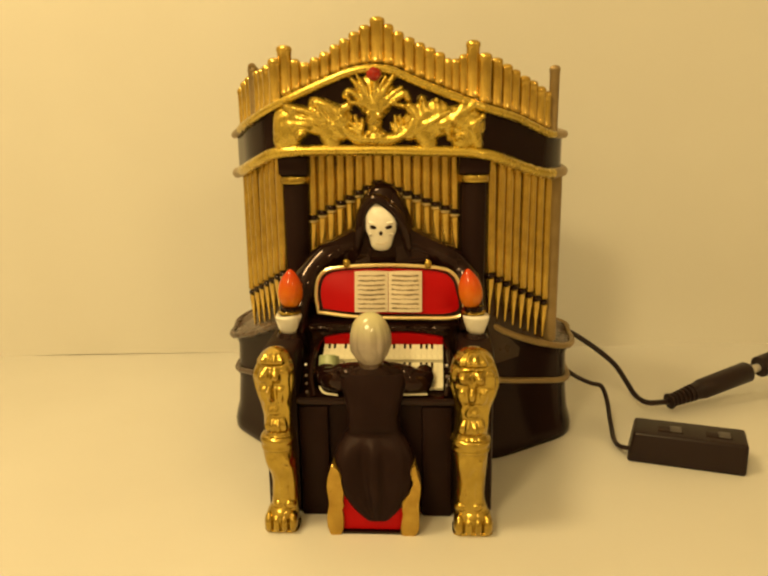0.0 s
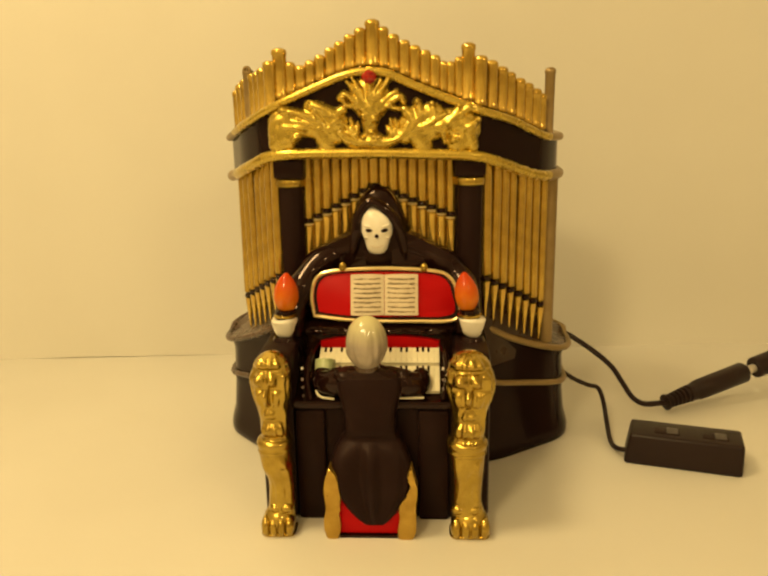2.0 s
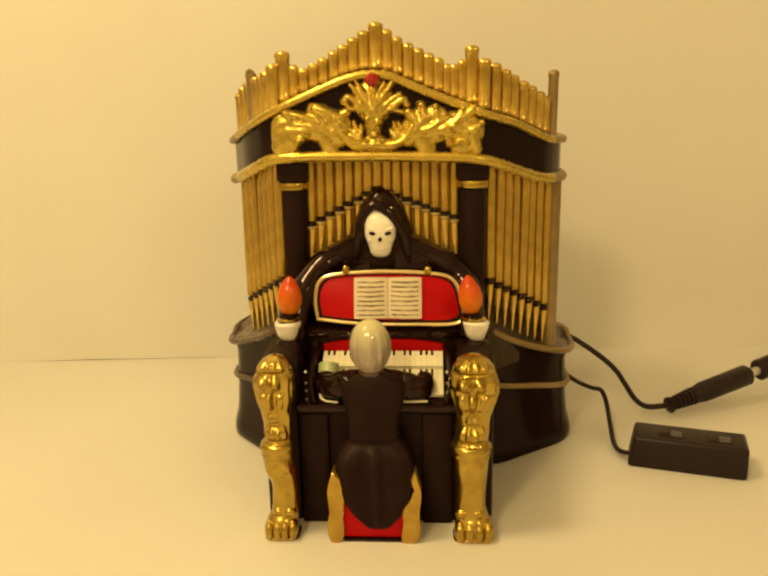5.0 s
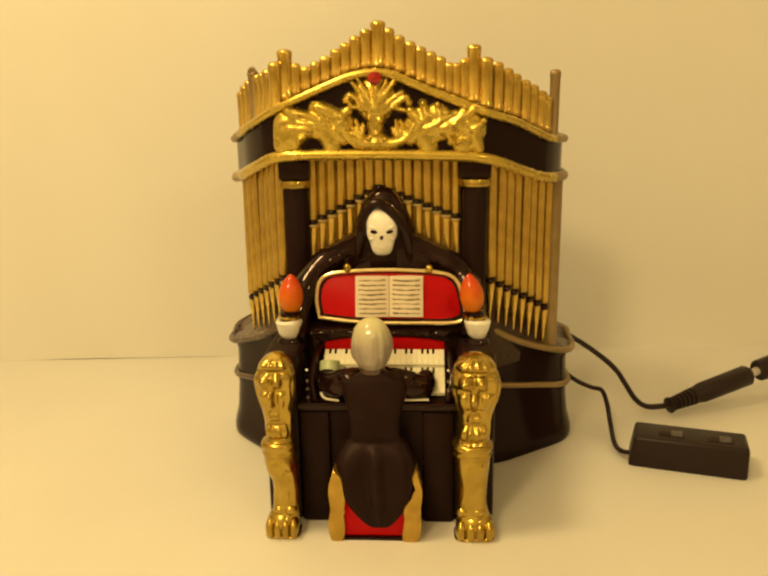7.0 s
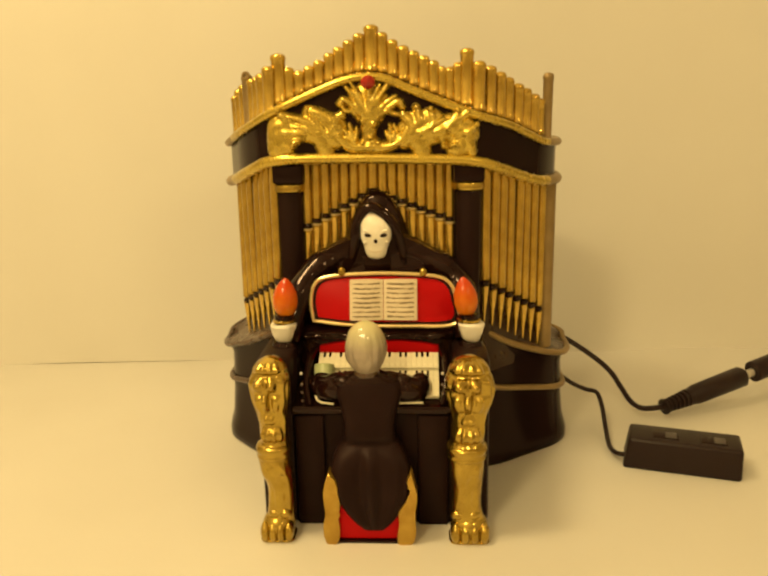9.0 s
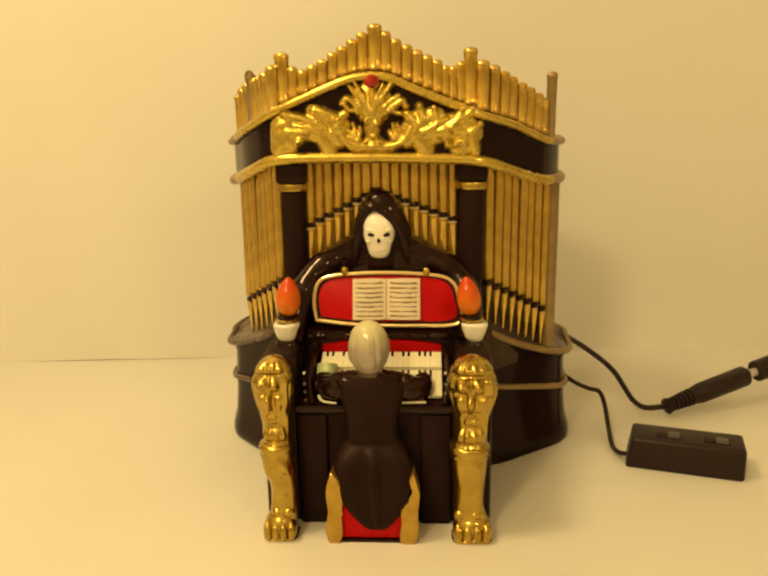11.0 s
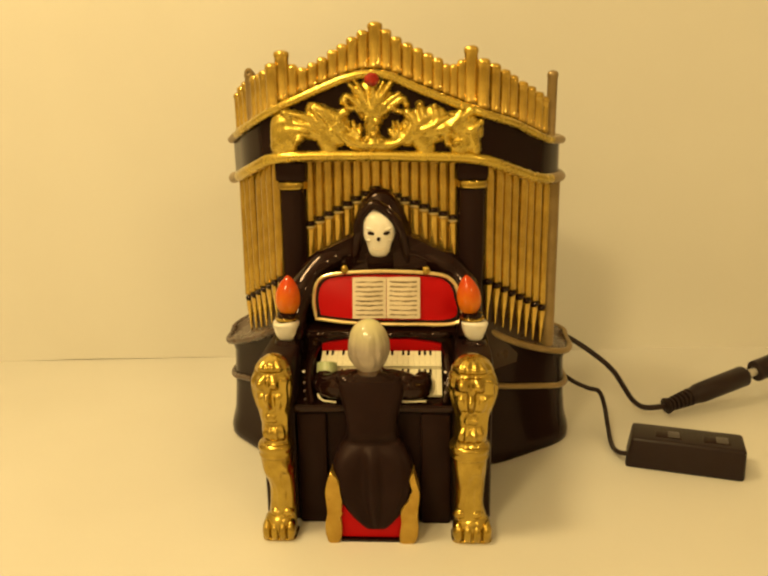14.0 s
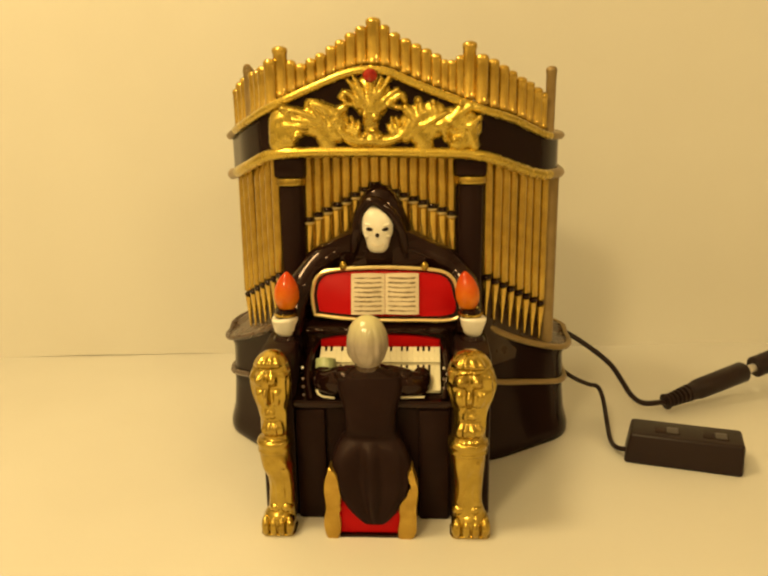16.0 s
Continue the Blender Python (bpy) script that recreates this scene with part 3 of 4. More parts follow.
    c.stroke(4.0, 48, 26, (1180, 375), (1265, 390), (1292, 460), (1300, 520))
    c.stroke(4.2, 26, 18, (1260, 400), (1300, 370), (1326, 345))
    c.stroke(3.55, 66, 50, (960, 420), (980, 470), (992, 510))
    c.stroke(3.4, 24, 16, (1112, 420), (1122, 455), (1126, 484))
    c.stroke(3.55, 56, 50, (1245, 470), (1210, 490), (1195, 495))
    c.stroke(4.9, 18, 15, (1168, 480), (1180, 466), (1205, 470))
    c.stroke(4.4, 16, 13, (1140, 372), (1160, 366))
    part("acanthus_scroll", c.mesh(), LEAF_GOLD, orn, sharp=3)
    for u, v, r in ((958, 240, 19), (1046, 250, 19), (1211, 258, 17), (1327, 346, 19), (112, 262, 14)):
        x, z = relief(u, v)
        bm = bmesh.new()
        k = r * 0.0000636
        blob(bm, (x, 0.0474, z), (k, 0.0018, k))
        part("boss", bm, LEAF_GOLD, orn)
    bm = bmesh.new()
    bmesh.ops.create_icosphere(bm, subdivisions=2, radius=1, matrix=pose(-0.0015, 0.0460, 0.1691) @ Matrix.Diagonal((0.0030, 0.0022, 0.0027, 1)))
    part("jewel", bm, RUBY, organ, "faceted red jewel", sharp=0.1)


build_ornament()


# ---- console ----
def build_console():
    prof = [(0.0150, 0.0), (0.0150, 0.0455), (0.0125, 0.0470), (0.0120, 0.0485), (0.0125, 0.0498), (0.0180, 0.0515), (0.0275, 0.0568),
            (0.0280, 0.0585), (0.0365, 0.0635), (0.0370, 0.0690), (0.0345, 0.0703), (0.0340, 0.0720), (0.0360, 0.0736), (0.0420, 0.0745), (0.0600, 0.0745), (0.0600, 0.0)]
    bm = bmesh.new()
    a = [bm.verts.new((-0.0312, y, z)) for y, z in prof]
    b = [bm.verts.new((0.0312, y, z)) for y, z in prof]
    bm.faces.new(a), bm.faces.new(b[::-1])
    for i in range(len(prof)):
        j = (i + 1) % len(prof)
        bm.faces.new((a[i], b[i], b[j], a[j]))
    for f in bm.faces:
        f.material_index = 1 if f.calc_center_median().z < 0.045 else 0
    con = part("console", bm, [BLACK, SATIN], organ, "black glazed console with two manuals")
    for x0, x1 in ((-0.0440, -0.0306), (0.0306, 0.0440)):
        part("side_panel", block(x0, 0.0130, 0.0, x1, 0.0600, 0.0690, 0.0022), SATIN, con, "dark side of the console")
    for x0, x1 in ((-0.0305, -0.0190), (0.0168, 0.0285)):
        part("pedestal", block(x0, 0.0122, 0.0, x1, 0.0160, 0.0462, 0.0011), SATIN, con, "black pedestal under the keyboard")
    # red strip and keys
    bed = bmesh.new()
    for y0, z0, y1, z1 in ((0.0160, 0.0518, 0.0272, 0.0578), (0.0272, 0.0578, 0.0275, 0.0592), (0.0275, 0.0590, 0.0350, 0.0628)):
        q = [bed.verts.new((x, y, z)) for x, y, z in ((-0.0226, y0, z0 + 0.0006), (0.0250, y0, z0 + 0.0006), (0.0250, y1, z1 + 0.0006), (-0.0226, y1, z1 + 0.0006))]
        w = [bed.verts.new((v.co.x, v.co.y + 0.0004, v.co.z - 0.0008)) for v in q]
        bed.faces.new(q), bed.faces.new(w[::-1])
        for k in range(4):
            bed.faces.new((q[k], q[(k + 1) % 4], w[(k + 1) % 4], w[k]))
    part("key_bed", bed, KEYWHITE, con, "ivory bed under the keys")
    arch = [(x, 0.0664 + 0.0024 * (1 - abs((x - 0.0013) / 0.0239) ** 2.6)) for x in np.linspace(-0.0226, 0.0252, 17)]
    part("key_rail", slab([(-0.0226, 0.0622), (0.0252, 0.0622)] + arch[::-1], 0.0346, 0.0372, bevel=0.0003), RED, con, "red felt rail above the keys")
    for y0, z0, y1, z1 in ((0.0160, 0.0522, 0.0272, 0.0582), (0.0275, 0.0594, 0.0350, 0.0632)):
        n = 22
        tilt = math.degrees(math.atan2(z1 - z0, y1 - y0))
        length = math.hypot(y1 - y0, z1 - z0)
        white = block(-0.00108, 0, 0, 0.00108, length, 0.0009, 0.00015, segs=1)
        first = part("white_key", white, KEYWHITE, con, at=pose(-0.0215, y0, z0, tilt))
        for i in range(1, n):
            k = new("white_key", first.data)
            k.parent = con
            k.matrix_local = pose(-0.0215 + i * 0.00217, y0, z0, tilt)
        black = None
        for i in range(n - 1):
            if i % 7 in (2, 6):
                continue
            at = pose(-0.0215 + (i + 0.5) * 0.00217, y0, z0, tilt) @ pose(0, length * 0.70, 0.0007)
            if black is None:
                black = part("black_key", block(-0.00048, 0, 0, 0.00048, length * 0.30, 0.0005, 0.0001, segs=1), BLACK, con, at=at)
            else:
                k = new("black_key", black.data)
                k.parent = con
                k.matrix_local = at
    for pts in ([(-0.0218, 0.0130, 0.0540), (-0.0212, 0.0126, 0.0526), (-0.0196, 0.0124, 0.0516), (-0.0150, 0.0124, 0.0510)], [(0.0090, 0.0124, 0.0514), (0.0150, 0.0124, 0.0515), (0.0190, 0.0124, 0.0516)]):
        part("lip_trim", tube(pts, 0.00045, 8), KEYWHITE, con, "pale line along the lip of the keyboard")
    # uneven glaze along the shelf above the keys
    roll = [(x, 0.0352 + 0.0003 * math.sin(x * 700), 0.0706 + 0.0003 * math.sin(x * 1900 + 1)) for x in np.linspace(-0.0285, 0.0285, 40)]
    part("shelf_edge", tube(roll, [0.0013 + 0.0003 * math.sin(p[0] * 1500) for p in roll], 10), BLACK, con, "glossy black shelf edge")
    # stop knobs on both cheeks
    for x, zs in ((-0.0268, (0.0632, 0.0588, 0.0556, 0.0522)), (0.0262, (0.0632, 0.0588, 0.0552))):
        for z in zs:
            bm = bmesh.new()
            blob(bm, (x, 0.0125, z), (0.0005, 0.0008, 0.0005), u=10, v=6)
            # the top knob of each row is bone white, the others darker
            part("stop_knob", bm, STOP if z < 0.0630 else BONE, con, "tiny pale stop knob")
    # curved cheeks beside the keys
    for s, x in ((-1, -0.0242), (1, 0.0262)):
        pts = spline([(x, 0.0350, 0.0655), (x + s * 0.0012, 0.0270, 0.0635), (x + s * 0.0018, 0.0180, 0.0570), (x, 0.0125, 0.0505)], 6)
        part("cheek", tube(pts, 0.0013, 8), BLACK, con, "glossy curved cheek beside the keys")


build_console()


LEFT_LEG = [(0.0, -0.0368, 0.0060), (0.0030, -0.0367, 0.0061), (0.0073, -0.0360, 0.0056), (0.0115, -0.0355, 0.0053), (0.0209, -0.0353, 0.0051), (0.0280, -0.0366, 0.0060),
            (0.0331, -0.0372, 0.0060), (0.0371, -0.0372, 0.0060), (0.0401, -0.0367, 0.0054), (0.0480, -0.0370, 0.0055), (0.0577, -0.0374, 0.0067), (0.0635, -0.0373, 0.0071),
            (0.0682, -0.0371, 0.0063), (0.0708, -0.0368, 0.0046), (0.0722, -0.0367, 0.0024), (0.0727, -0.0367, 0.0004)]
RIGHT_LEG = [(0.0, 0.0361, 0.0070), (0.0042, 0.0360, 0.0069), (0.0084, 0.0356, 0.0063), (0.0126, 0.0351, 0.0057), (0.0187, 0.0351, 0.0056), (0.0288, 0.0351, 0.0064),
             (0.0338, 0.0350, 0.0067), (0.0378, 0.0350, 0.0068), (0.0408, 0.0353, 0.0063), (0.0486, 0.0357, 0.0063), (0.0582, 0.0360, 0.0081), (0.0638, 0.0358, 0.0083),
             (0.0682, 0.0356, 0.0075), (0.0708, 0.0355, 0.0056), (0.0722, 0.0355, 0.0030), (0.0727, 0.0355, 0.0004)]
# swellings of the mask: angle from the front in degrees, height, spread in angle, spread in height, amount
MASK = [(-32, 0.0696, 9, 0.0028, 0.0016), (-10, 0.0698, 9, 0.0030, 0.0020), (12, 0.0698, 9, 0.0030, 0.0018), (34, 0.0694, 9, 0.0028, 0.0016), (0, 0.0666, 66, 0.0009, -0.0020),
        (-20, 0.0632, 15, 0.0024, 0.0030), (16, 0.0633, 12, 0.0023, 0.0025), (50, 0.0640, 9, 0.0024, 0.0016), (-54, 0.0634, 9, 0.0024, 0.0014), (-2, 0.0634, 4, 0.0022, -0.0014),
        (-24, 0.0597, 18, 0.0010, -0.0020), (20, 0.0597, 18, 0.0010, -0.0020), (-3, 0.0570, 9, 0.0034, 0.0040), (-34, 0.0556, 11, 0.0034, 0.0012), (30, 0.0560, 11, 0.0038, 0.0014),
        (-17, 0.0552, 4, 0.0036, -0.0012), (12, 0.0552, 4, 0.0036, -0.0012), (52, 0.0570, 8, 0.0044, 0.0018), (0, 0.0516, 44, 0.0010, -0.0018),
        (-12, 0.0492, 9, 0.0014, 0.0026), (10, 0.0492, 9, 0.0014, 0.0024), (0, 0.0468, 44, 0.0008, -0.0014),
        (-30, 0.0432, 9, 0.0026, 0.0022), (-9, 0.0434, 9, 0.0028, 0.0032), (12, 0.0428, 9, 0.0026, 0.0028), (34, 0.0434, 9, 0.0026, 0.0022), (0, 0.0400, 70, 0.0010, -0.0012),
        (-70, 0.0590, 7, 0.0090, 0.0013), (-90, 0.0580, 7, 0.0090, 0.0012), (70, 0.0590, 7, 0.0090, 0.0014), (90, 0.0580, 7, 0.0090, 0.0012), (60, 0.0470, 8, 0.0040, 0.0010),
        (-20, 0.0275, 26, 0.0045, 0.0016), (26, 0.0265, 10, 0.0014, -0.0014), (10, 0.0242, 10, 0.0012, -0.0013), (36, 0.0290, 12, 0.0026, 0.0012), (-6, 0.0180, 9, 0.0060, 0.0010),
        (30, 0.0170, 8, 0.0060, -0.0010)]


def build_leg(rows, turn, knuckles):
    """A moulded leg: lion mask above, collar, shin; the front faces -y."""
    prof = spline([(r, z, x) for z, x, r in rows], 7)
    foot = rows[0][1]
    segs = 80
    bm = bmesh.new()
    rings = []
    for p in prof:
        ring = []
        for k in range(segs):
            a = k * math.tau / segs
            front = math.degrees(a) - 270 - turn
            front = (front + 180) % 360 - 180
            q = (abs(math.cos(a)) ** 2.3 + abs(math.sin(a)) ** 2.3) ** (-1 / 2.3)
            r = max(0.0003, p.x) * q * (0.94 if p.y > 0.045 else 0.98)
            if p.x > 0.0030:
                grow = min(1.0, (p.x - 0.0030) / 0.0015) * r / 0.0072
                r += grow * sum(m * math.exp(-((front - f) / w) ** 2 - ((p.y - z) / h) ** 2) for f, z, w, h, m in MASK)
                r += grow * 0.00025 * noise.noise(Vector((front * 0.07, p.y * 420, foot * 900)))
            ring.append(bm.verts.new((p.z - foot + math.cos(a) * r, math.sin(a) * r * 0.95, max(0.0, p.y))))
        rings.append(ring)
    for a, b in zip(rings, rings[1:]):
        for k in range(segs):
            bm.faces.new((a[k], a[(k + 1) % segs], b[(k + 1) % segs], b[k]))
    bm.faces.new(rings[0][::-1]), bm.faces.new(rings[-1])
    leg = part("leg", bm, GOLD, organ, "gilt lion-mask leg ending in a paw", at=pose(foot, 0.0058, 0), sharp=3)
    wide = rows[0][2] / 0.0062
    paw = bmesh.new()
    blob(paw, (0, -0.0012, 0.0050), (0.0064 * wide, 0.0062, 0.0062), u=20, v=12)
    part("paw", paw, GOLD, leg, sharp=3)
    for k in knuckles:
        knuckle = bmesh.new()
        blob(knuckle, (k * wide, -0.0032, 0.0108), (0.0026 * wide, 0.0026, 0.0022), u=16, v=10)
        part("knuckle", knuckle, GOLD, leg, sharp=3)
    for i in range(4):
        toe = bmesh.new()
        k = (-0.0046 + i * 0.0031) * wide
        blob(toe, (k, -0.0050 + 0.10 * abs(k), 0.0040), (0.0020 * wide, 0.0036, 0.0042), u=16, v=12, turn=(-14, 0, 0))
        part("toe", toe, GOLD, leg, sharp=3)
    block_foot = loft(rounded([(-0.0066 * wide, -0.0066), (0.0066 * wide, -0.0066), (0.0066 * wide, 0.0040), (-0.0066 * wide, 0.0040)], 0.0030, 5), [(0, 0.0), (0.0002, 0.0006), (-0.0006, 0.0014)])
    part("sole", block_foot, GOLD, leg, sharp=1.0)
    k = rows[7][2] / 0.0060
    ring = lathe([(0.0054 * k, 0.0326), (0.0063 * k, 0.0332), (0.0065 * k, 0.0343), (0.0060 * k, 0.0350), (0.0064 * k, 0.0358), (0.0068 * k, 0.0370), (0.0064 * k, 0.0381), (0.0054 * k, 0.0387)], 32, 1, 0.98, power=2.3)
    part("collar", ring, GOLD, leg, at=pose(rows[7][1] - foot, 0, 0), sharp=3)


build_leg(LEFT_LEG, -4, (-0.0008, 0.0034))
build_leg(RIGHT_LEG, -5, (-0.0038, 0.0010))


def build_candles():
    for x, cx, tip, k in ((-0.0348, -0.0360, 0.0004, 1.0), (0.0359, 0.0379, -0.0014, 0.95)):
        y = 0.030
        sleeve = part("sleeve", lathe([(0.0066, 0.058), (0.0062, 0.064), (0.0050, 0.0690), (0.0042, 0.0706)], 18, centre=(cx, y, 0)), BLACK, organ, "black cuff below the candle")
        cup = lathe([(0.0024, 0.0704), (0.0034, 0.0712), (0.0041, 0.0728), (0.0045, 0.0748), (0.0050, 0.0764), (0.0051, 0.0773), (0.0046, 0.0780)], 24, centre=(cx, y, 0), power=2.4)
        for v in cup.verts:
            v.co.x += 0.0005 * noise.noise(v.co * 420)
            v.co.z += 0.0005 * noise.noise(v.co * 300 + Vector((7, 0, 0)))
        part("cup", cup, BONE, sleeve, "uneven white candle cup")
        part("neck", lathe([(0.0036, 0.0774), (0.0042, 0.0780), (0.0040, 0.0812), (0.0034, 0.0816)], 16, centre=((x + cx) / 2, y, 0)), BLACK, sleeve, "black neck")
        part("ring", lathe([(0.0042, 0.0783), (0.0047, 0.0787), (0.0047, 0.0794), (0.0040, 0.0798)], 18, centre=((x + cx) / 2, y, 0)), GOLD, sleeve, "thin gilt ring")
        prof = [(p.x, p.y) for p in spline([(0.0014, 0.0803, 0), (0.0032, 0.0817, 0), (0.0046, 0.0845, 0), (0.0049, 0.0872, 0), (0.0044, 0.0902, 0), (0.0030, 0.0932, 0), (0.0014, 0.0952, 0), (0.0003, 0.0961, 0)], 3)]
        shift = [(tip * ((z - 0.0803) / 0.0158) ** 2, 0) for _, z in prof]
        part("flame", lathe([(r * k, z) for r, z in prof], 22, centre=(x, y, 0), shift=shift), FLAME, sleeve, "glossy orange flame-shaped bulb", sharp=3)


build_candles()


def build_rack():
    cx = 0.0030
    def lean(z):
        return 0.0345 + (z - 0.0755) * 0.24
    frame_pts = [(-0.0246, 0.0772), (-0.0256, 0.0850), (-0.0236, 0.0920), (-0.0165, 0.0946), (cx, 0.0955), (0.0230, 0.0944), (0.0298, 0.0915), (0.0322, 0.0850),
                 (0.0322, 0.0760), (0.0150, 0.0750), (-0.0080, 0.0754)]
    loop = spline([(*p, 0) for p in frame_pts + frame_pts[:1]], 5)[:-1]
    pts = [(p.x, lean(p.y), p.y) for p in loop]
    bm = slab([(cx + (p[0] - cx) * 0.935, 0.0854 + (p[2] - 0.0854) * 0.85) for p in pts], 0.0, 0.0022, bevel=0.0003)
    for v in bm.verts:
        v.co.y += lean(v.co.z) + 0.0004
    rack = part("music_rack", bm, RED, organ, "red music rack in a gilt frame")
    part("frame", tube(pts, 0.00078, 8, closed=True), PALE_GOLD, rack, "gilt tube frame")
    bm = slab([(p[0] * 1.02, p[2] + 0.0004) for p in pts], 0.0, 0.003)
    for v in bm.verts:
        v.co.y += lean(v.co.z) + 0.0012
    part("backing", bm, BLACK, rack, "black backing")
    for x, z in ((-0.0132, 0.0962), (0.0192, 0.0958)):
        bm = bmesh.new()
        blob(bm, (x, lean(z) - 0.0004, z), (0.0016, 0.0013, 0.0020))
        part("finial", bm, GOLD, rack, "small gilt finial")
    # open music book
    for x0, x1, flip in ((-0.0100, 0.0033, 1), (0.0035, 0.0168, -1)):
        bm = bmesh.new()
        nu, nv = 8, 2
        grid = []
        for k in (0, 1):
            g = []
            for i in range(nu + 1):
                u = i / nu
                x = x0 + (x1 - x0) * u
                q = u if flip > 0 else 1 - u
                bulge = 0.0012 * math.sin(math.pi * min(1, q * 0.9 + 0.12))
                g.append([bm.verts.new((x, lean(z) - (0.0004 + bulge if k == 0 else -0.0002), z + 0.0002 * math.sin(u * 3))) for z in (0.0775, 0.0853, 0.0931)])
            grid.append(g)
        for i in range(nu):
            for j in range(nv):
                bm.faces.new((grid[0][i][j], grid[0][i + 1][j], grid[0][i + 1][j + 1], grid[0][i][j + 1]))
                bm.faces.new((grid[1][i][j], grid[1][i][j + 1], grid[1][i + 1][j + 1], grid[1][i + 1][j]))
        for i in range(nu):
            for j in (0, nv):
                bm.faces.new((grid[0][i][j], grid[1][i][j], grid[1][i + 1][j], grid[0][i + 1][j]))
        for i in (0, nu):
            for j in range(nv):
                bm.faces.new((grid[0][i][j], grid[0][i][j + 1], grid[1][i][j + 1], grid[1][i][j]))
        part("book_page", bm, PAGE, rack, "cream page of an open music book")
        for j in range(8):
            z = 0.0917 - j * 0.00180
            row = []
            for i in range(9):
                u = 0.10 + 0.80 * i / 8
                q = u if flip > 0 else 1 - u
                bulge = 0.0012 * math.sin(math.pi * min(1, q * 0.9 + 0.12))
                row.append((x0 + (x1 - x0) * u, lean(z) - 0.0004 - bulge, z + random.uniform(-0.00012, 0.00012)))
            part("ink_line", tube(row, [random.uniform(0.00016, 0.00046) for _ in row], 6), INK, rack)


build_rack()


def build_hooded_figure():
    """One plain mesh: hood, cloak, arms and a pale skull mask."""
    x, y = 0.0008, 0.0535
    bm = lathe([(0.0130, 0.0950), (0.0132, 0.0990), (0.0127, 0.1040), (0.0120, 0.1095), (0.0107, 0.1150), (0.0088, 0.1198), (0.0062, 0.1238), (0.0028, 0.1264), (0.0005, 0.1270)],
               20, 1, 0.62, (x, y, 0))
    cape = spline([(*p, 0) for p in ((-0.0335, 0.0840), (-0.0318, 0.0955), (-0.0245, 0.1015), (-0.0135, 0.1064), (-0.0070, 0.1092), (0.0015, 0.1100), (0.0105, 0.1092),
                                     (0.0165, 0.1064), (0.0275, 0.1010), (0.0340, 0.0960), (0.0362, 0.0840))], 4)
    slab([(p.x, p.y) for p in cape], 0.0462, 0.0570, bm, bevel=0.0008)
    for s, pts in ((-1, [(-0.008, 0.053, 0.1030), (-0.0185, 0.0505, 0.0988), (-0.0270, 0.0450, 0.0930), (-0.0322, 0.0380, 0.0825), (-0.0350, 0.0320, 0.0700)]),
                   (1, [(0.0100, 0.053, 0.1030), (0.0220, 0.0510, 0.0982), (0.0325, 0.0480, 0.0912), (0.0365, 0.0400, 0.0815), (0.0368, 0.0330, 0.0700)])):
        sp = spline(pts, 5)
        tube(sp, [0.0062 - 0.0012 * i / len(sp) + 0.0004 * math.sin(i * 1.1) for i in range(len(sp))], 14, bm=bm)
    # rolled rim of the hood round the mask
    rim = spline([(x - 0.0112, 0.0485, 0.0960), (x - 0.0090, 0.0456, 0.1075), (x - 0.0080, 0.0452, 0.1145), (x - 0.0030, 0.0450, 0.1212), (x + 0.0035, 0.0450, 0.1178),
                  (x + 0.0082, 0.0456, 0.1110), (x + 0.0114, 0.0485, 0.0960)], 5)
    tube(rim, 0.0021, 10, bm=bm)
    skull = [(0.0014, 0.1002), (0.0030, 0.1007), (0.0041, 0.1022), (0.0047, 0.1046), (0.0052, 0.1064), (0.0060, 0.1080), (0.0063, 0.1098), (0.0062, 0.1120), (0.0060, 0.1142), (0.0050, 0.1164), (0.0033, 0.1181), (0.0008, 0.1190)]
    lathe(skull, 26, 1, 0.56, (0.0004, 0.0456, 0), bm=bm, mat=1, power=2.2, shift=[(-0.0016 * max(0, (z - 0.112) / 0.007), 0) for _, z in skull])
    for dx in (-0.0029, 0.0031):
        blob(bm, (0.0004 + dx, 0.0427, 0.1102), (0.0016, 0.0009, 0.0008), 4, (0, -dx * 3000, 0))
        blob(bm, (0.0004 + dx * 1.02, 0.0431, 0.1118), (0.0022, 0.0009, 0.0007), 1, (0, -dx * 4200, 0))
        blob(bm, (0.0004 + dx * 1.35, 0.0440, 0.1074), (0.0013, 0.0012, 0.0009), 1, (0, dx * 6000, 0))
    blob(bm, (0.0004, 0.0423, 0.1079), (0.0008, 0.0007, 0.0009), 0)
    jaw = spline([(-0.0029, 0.0442, 0.1052), (-0.0016, 0.0432, 0.1038), (0.0004, 0.0428, 0.1033), (0.0024, 0.0432, 0.1038), (0.0037, 0.0442, 0.1052)], 4)
    tube(jaw, 0.00018, 6, bm=bm, mat=2)
    for k in range(-2, 3):
        tube([(0.0004 + k * 0.0011, 0.0431 + 0.00020 * k * k, 0.1046), (0.0004 + k * 0.0010, 0.0434 + 0.00020 * k * k, 0.1024)], 0.00013, 6, bm=bm, mat=2)
    part("hooded_skeleton", bm, [BLACK, BONE, PAGE, INK, SATIN], organ, "black hooded skeleton with a white skull face", sharp=1.2)


build_hooded_figure()


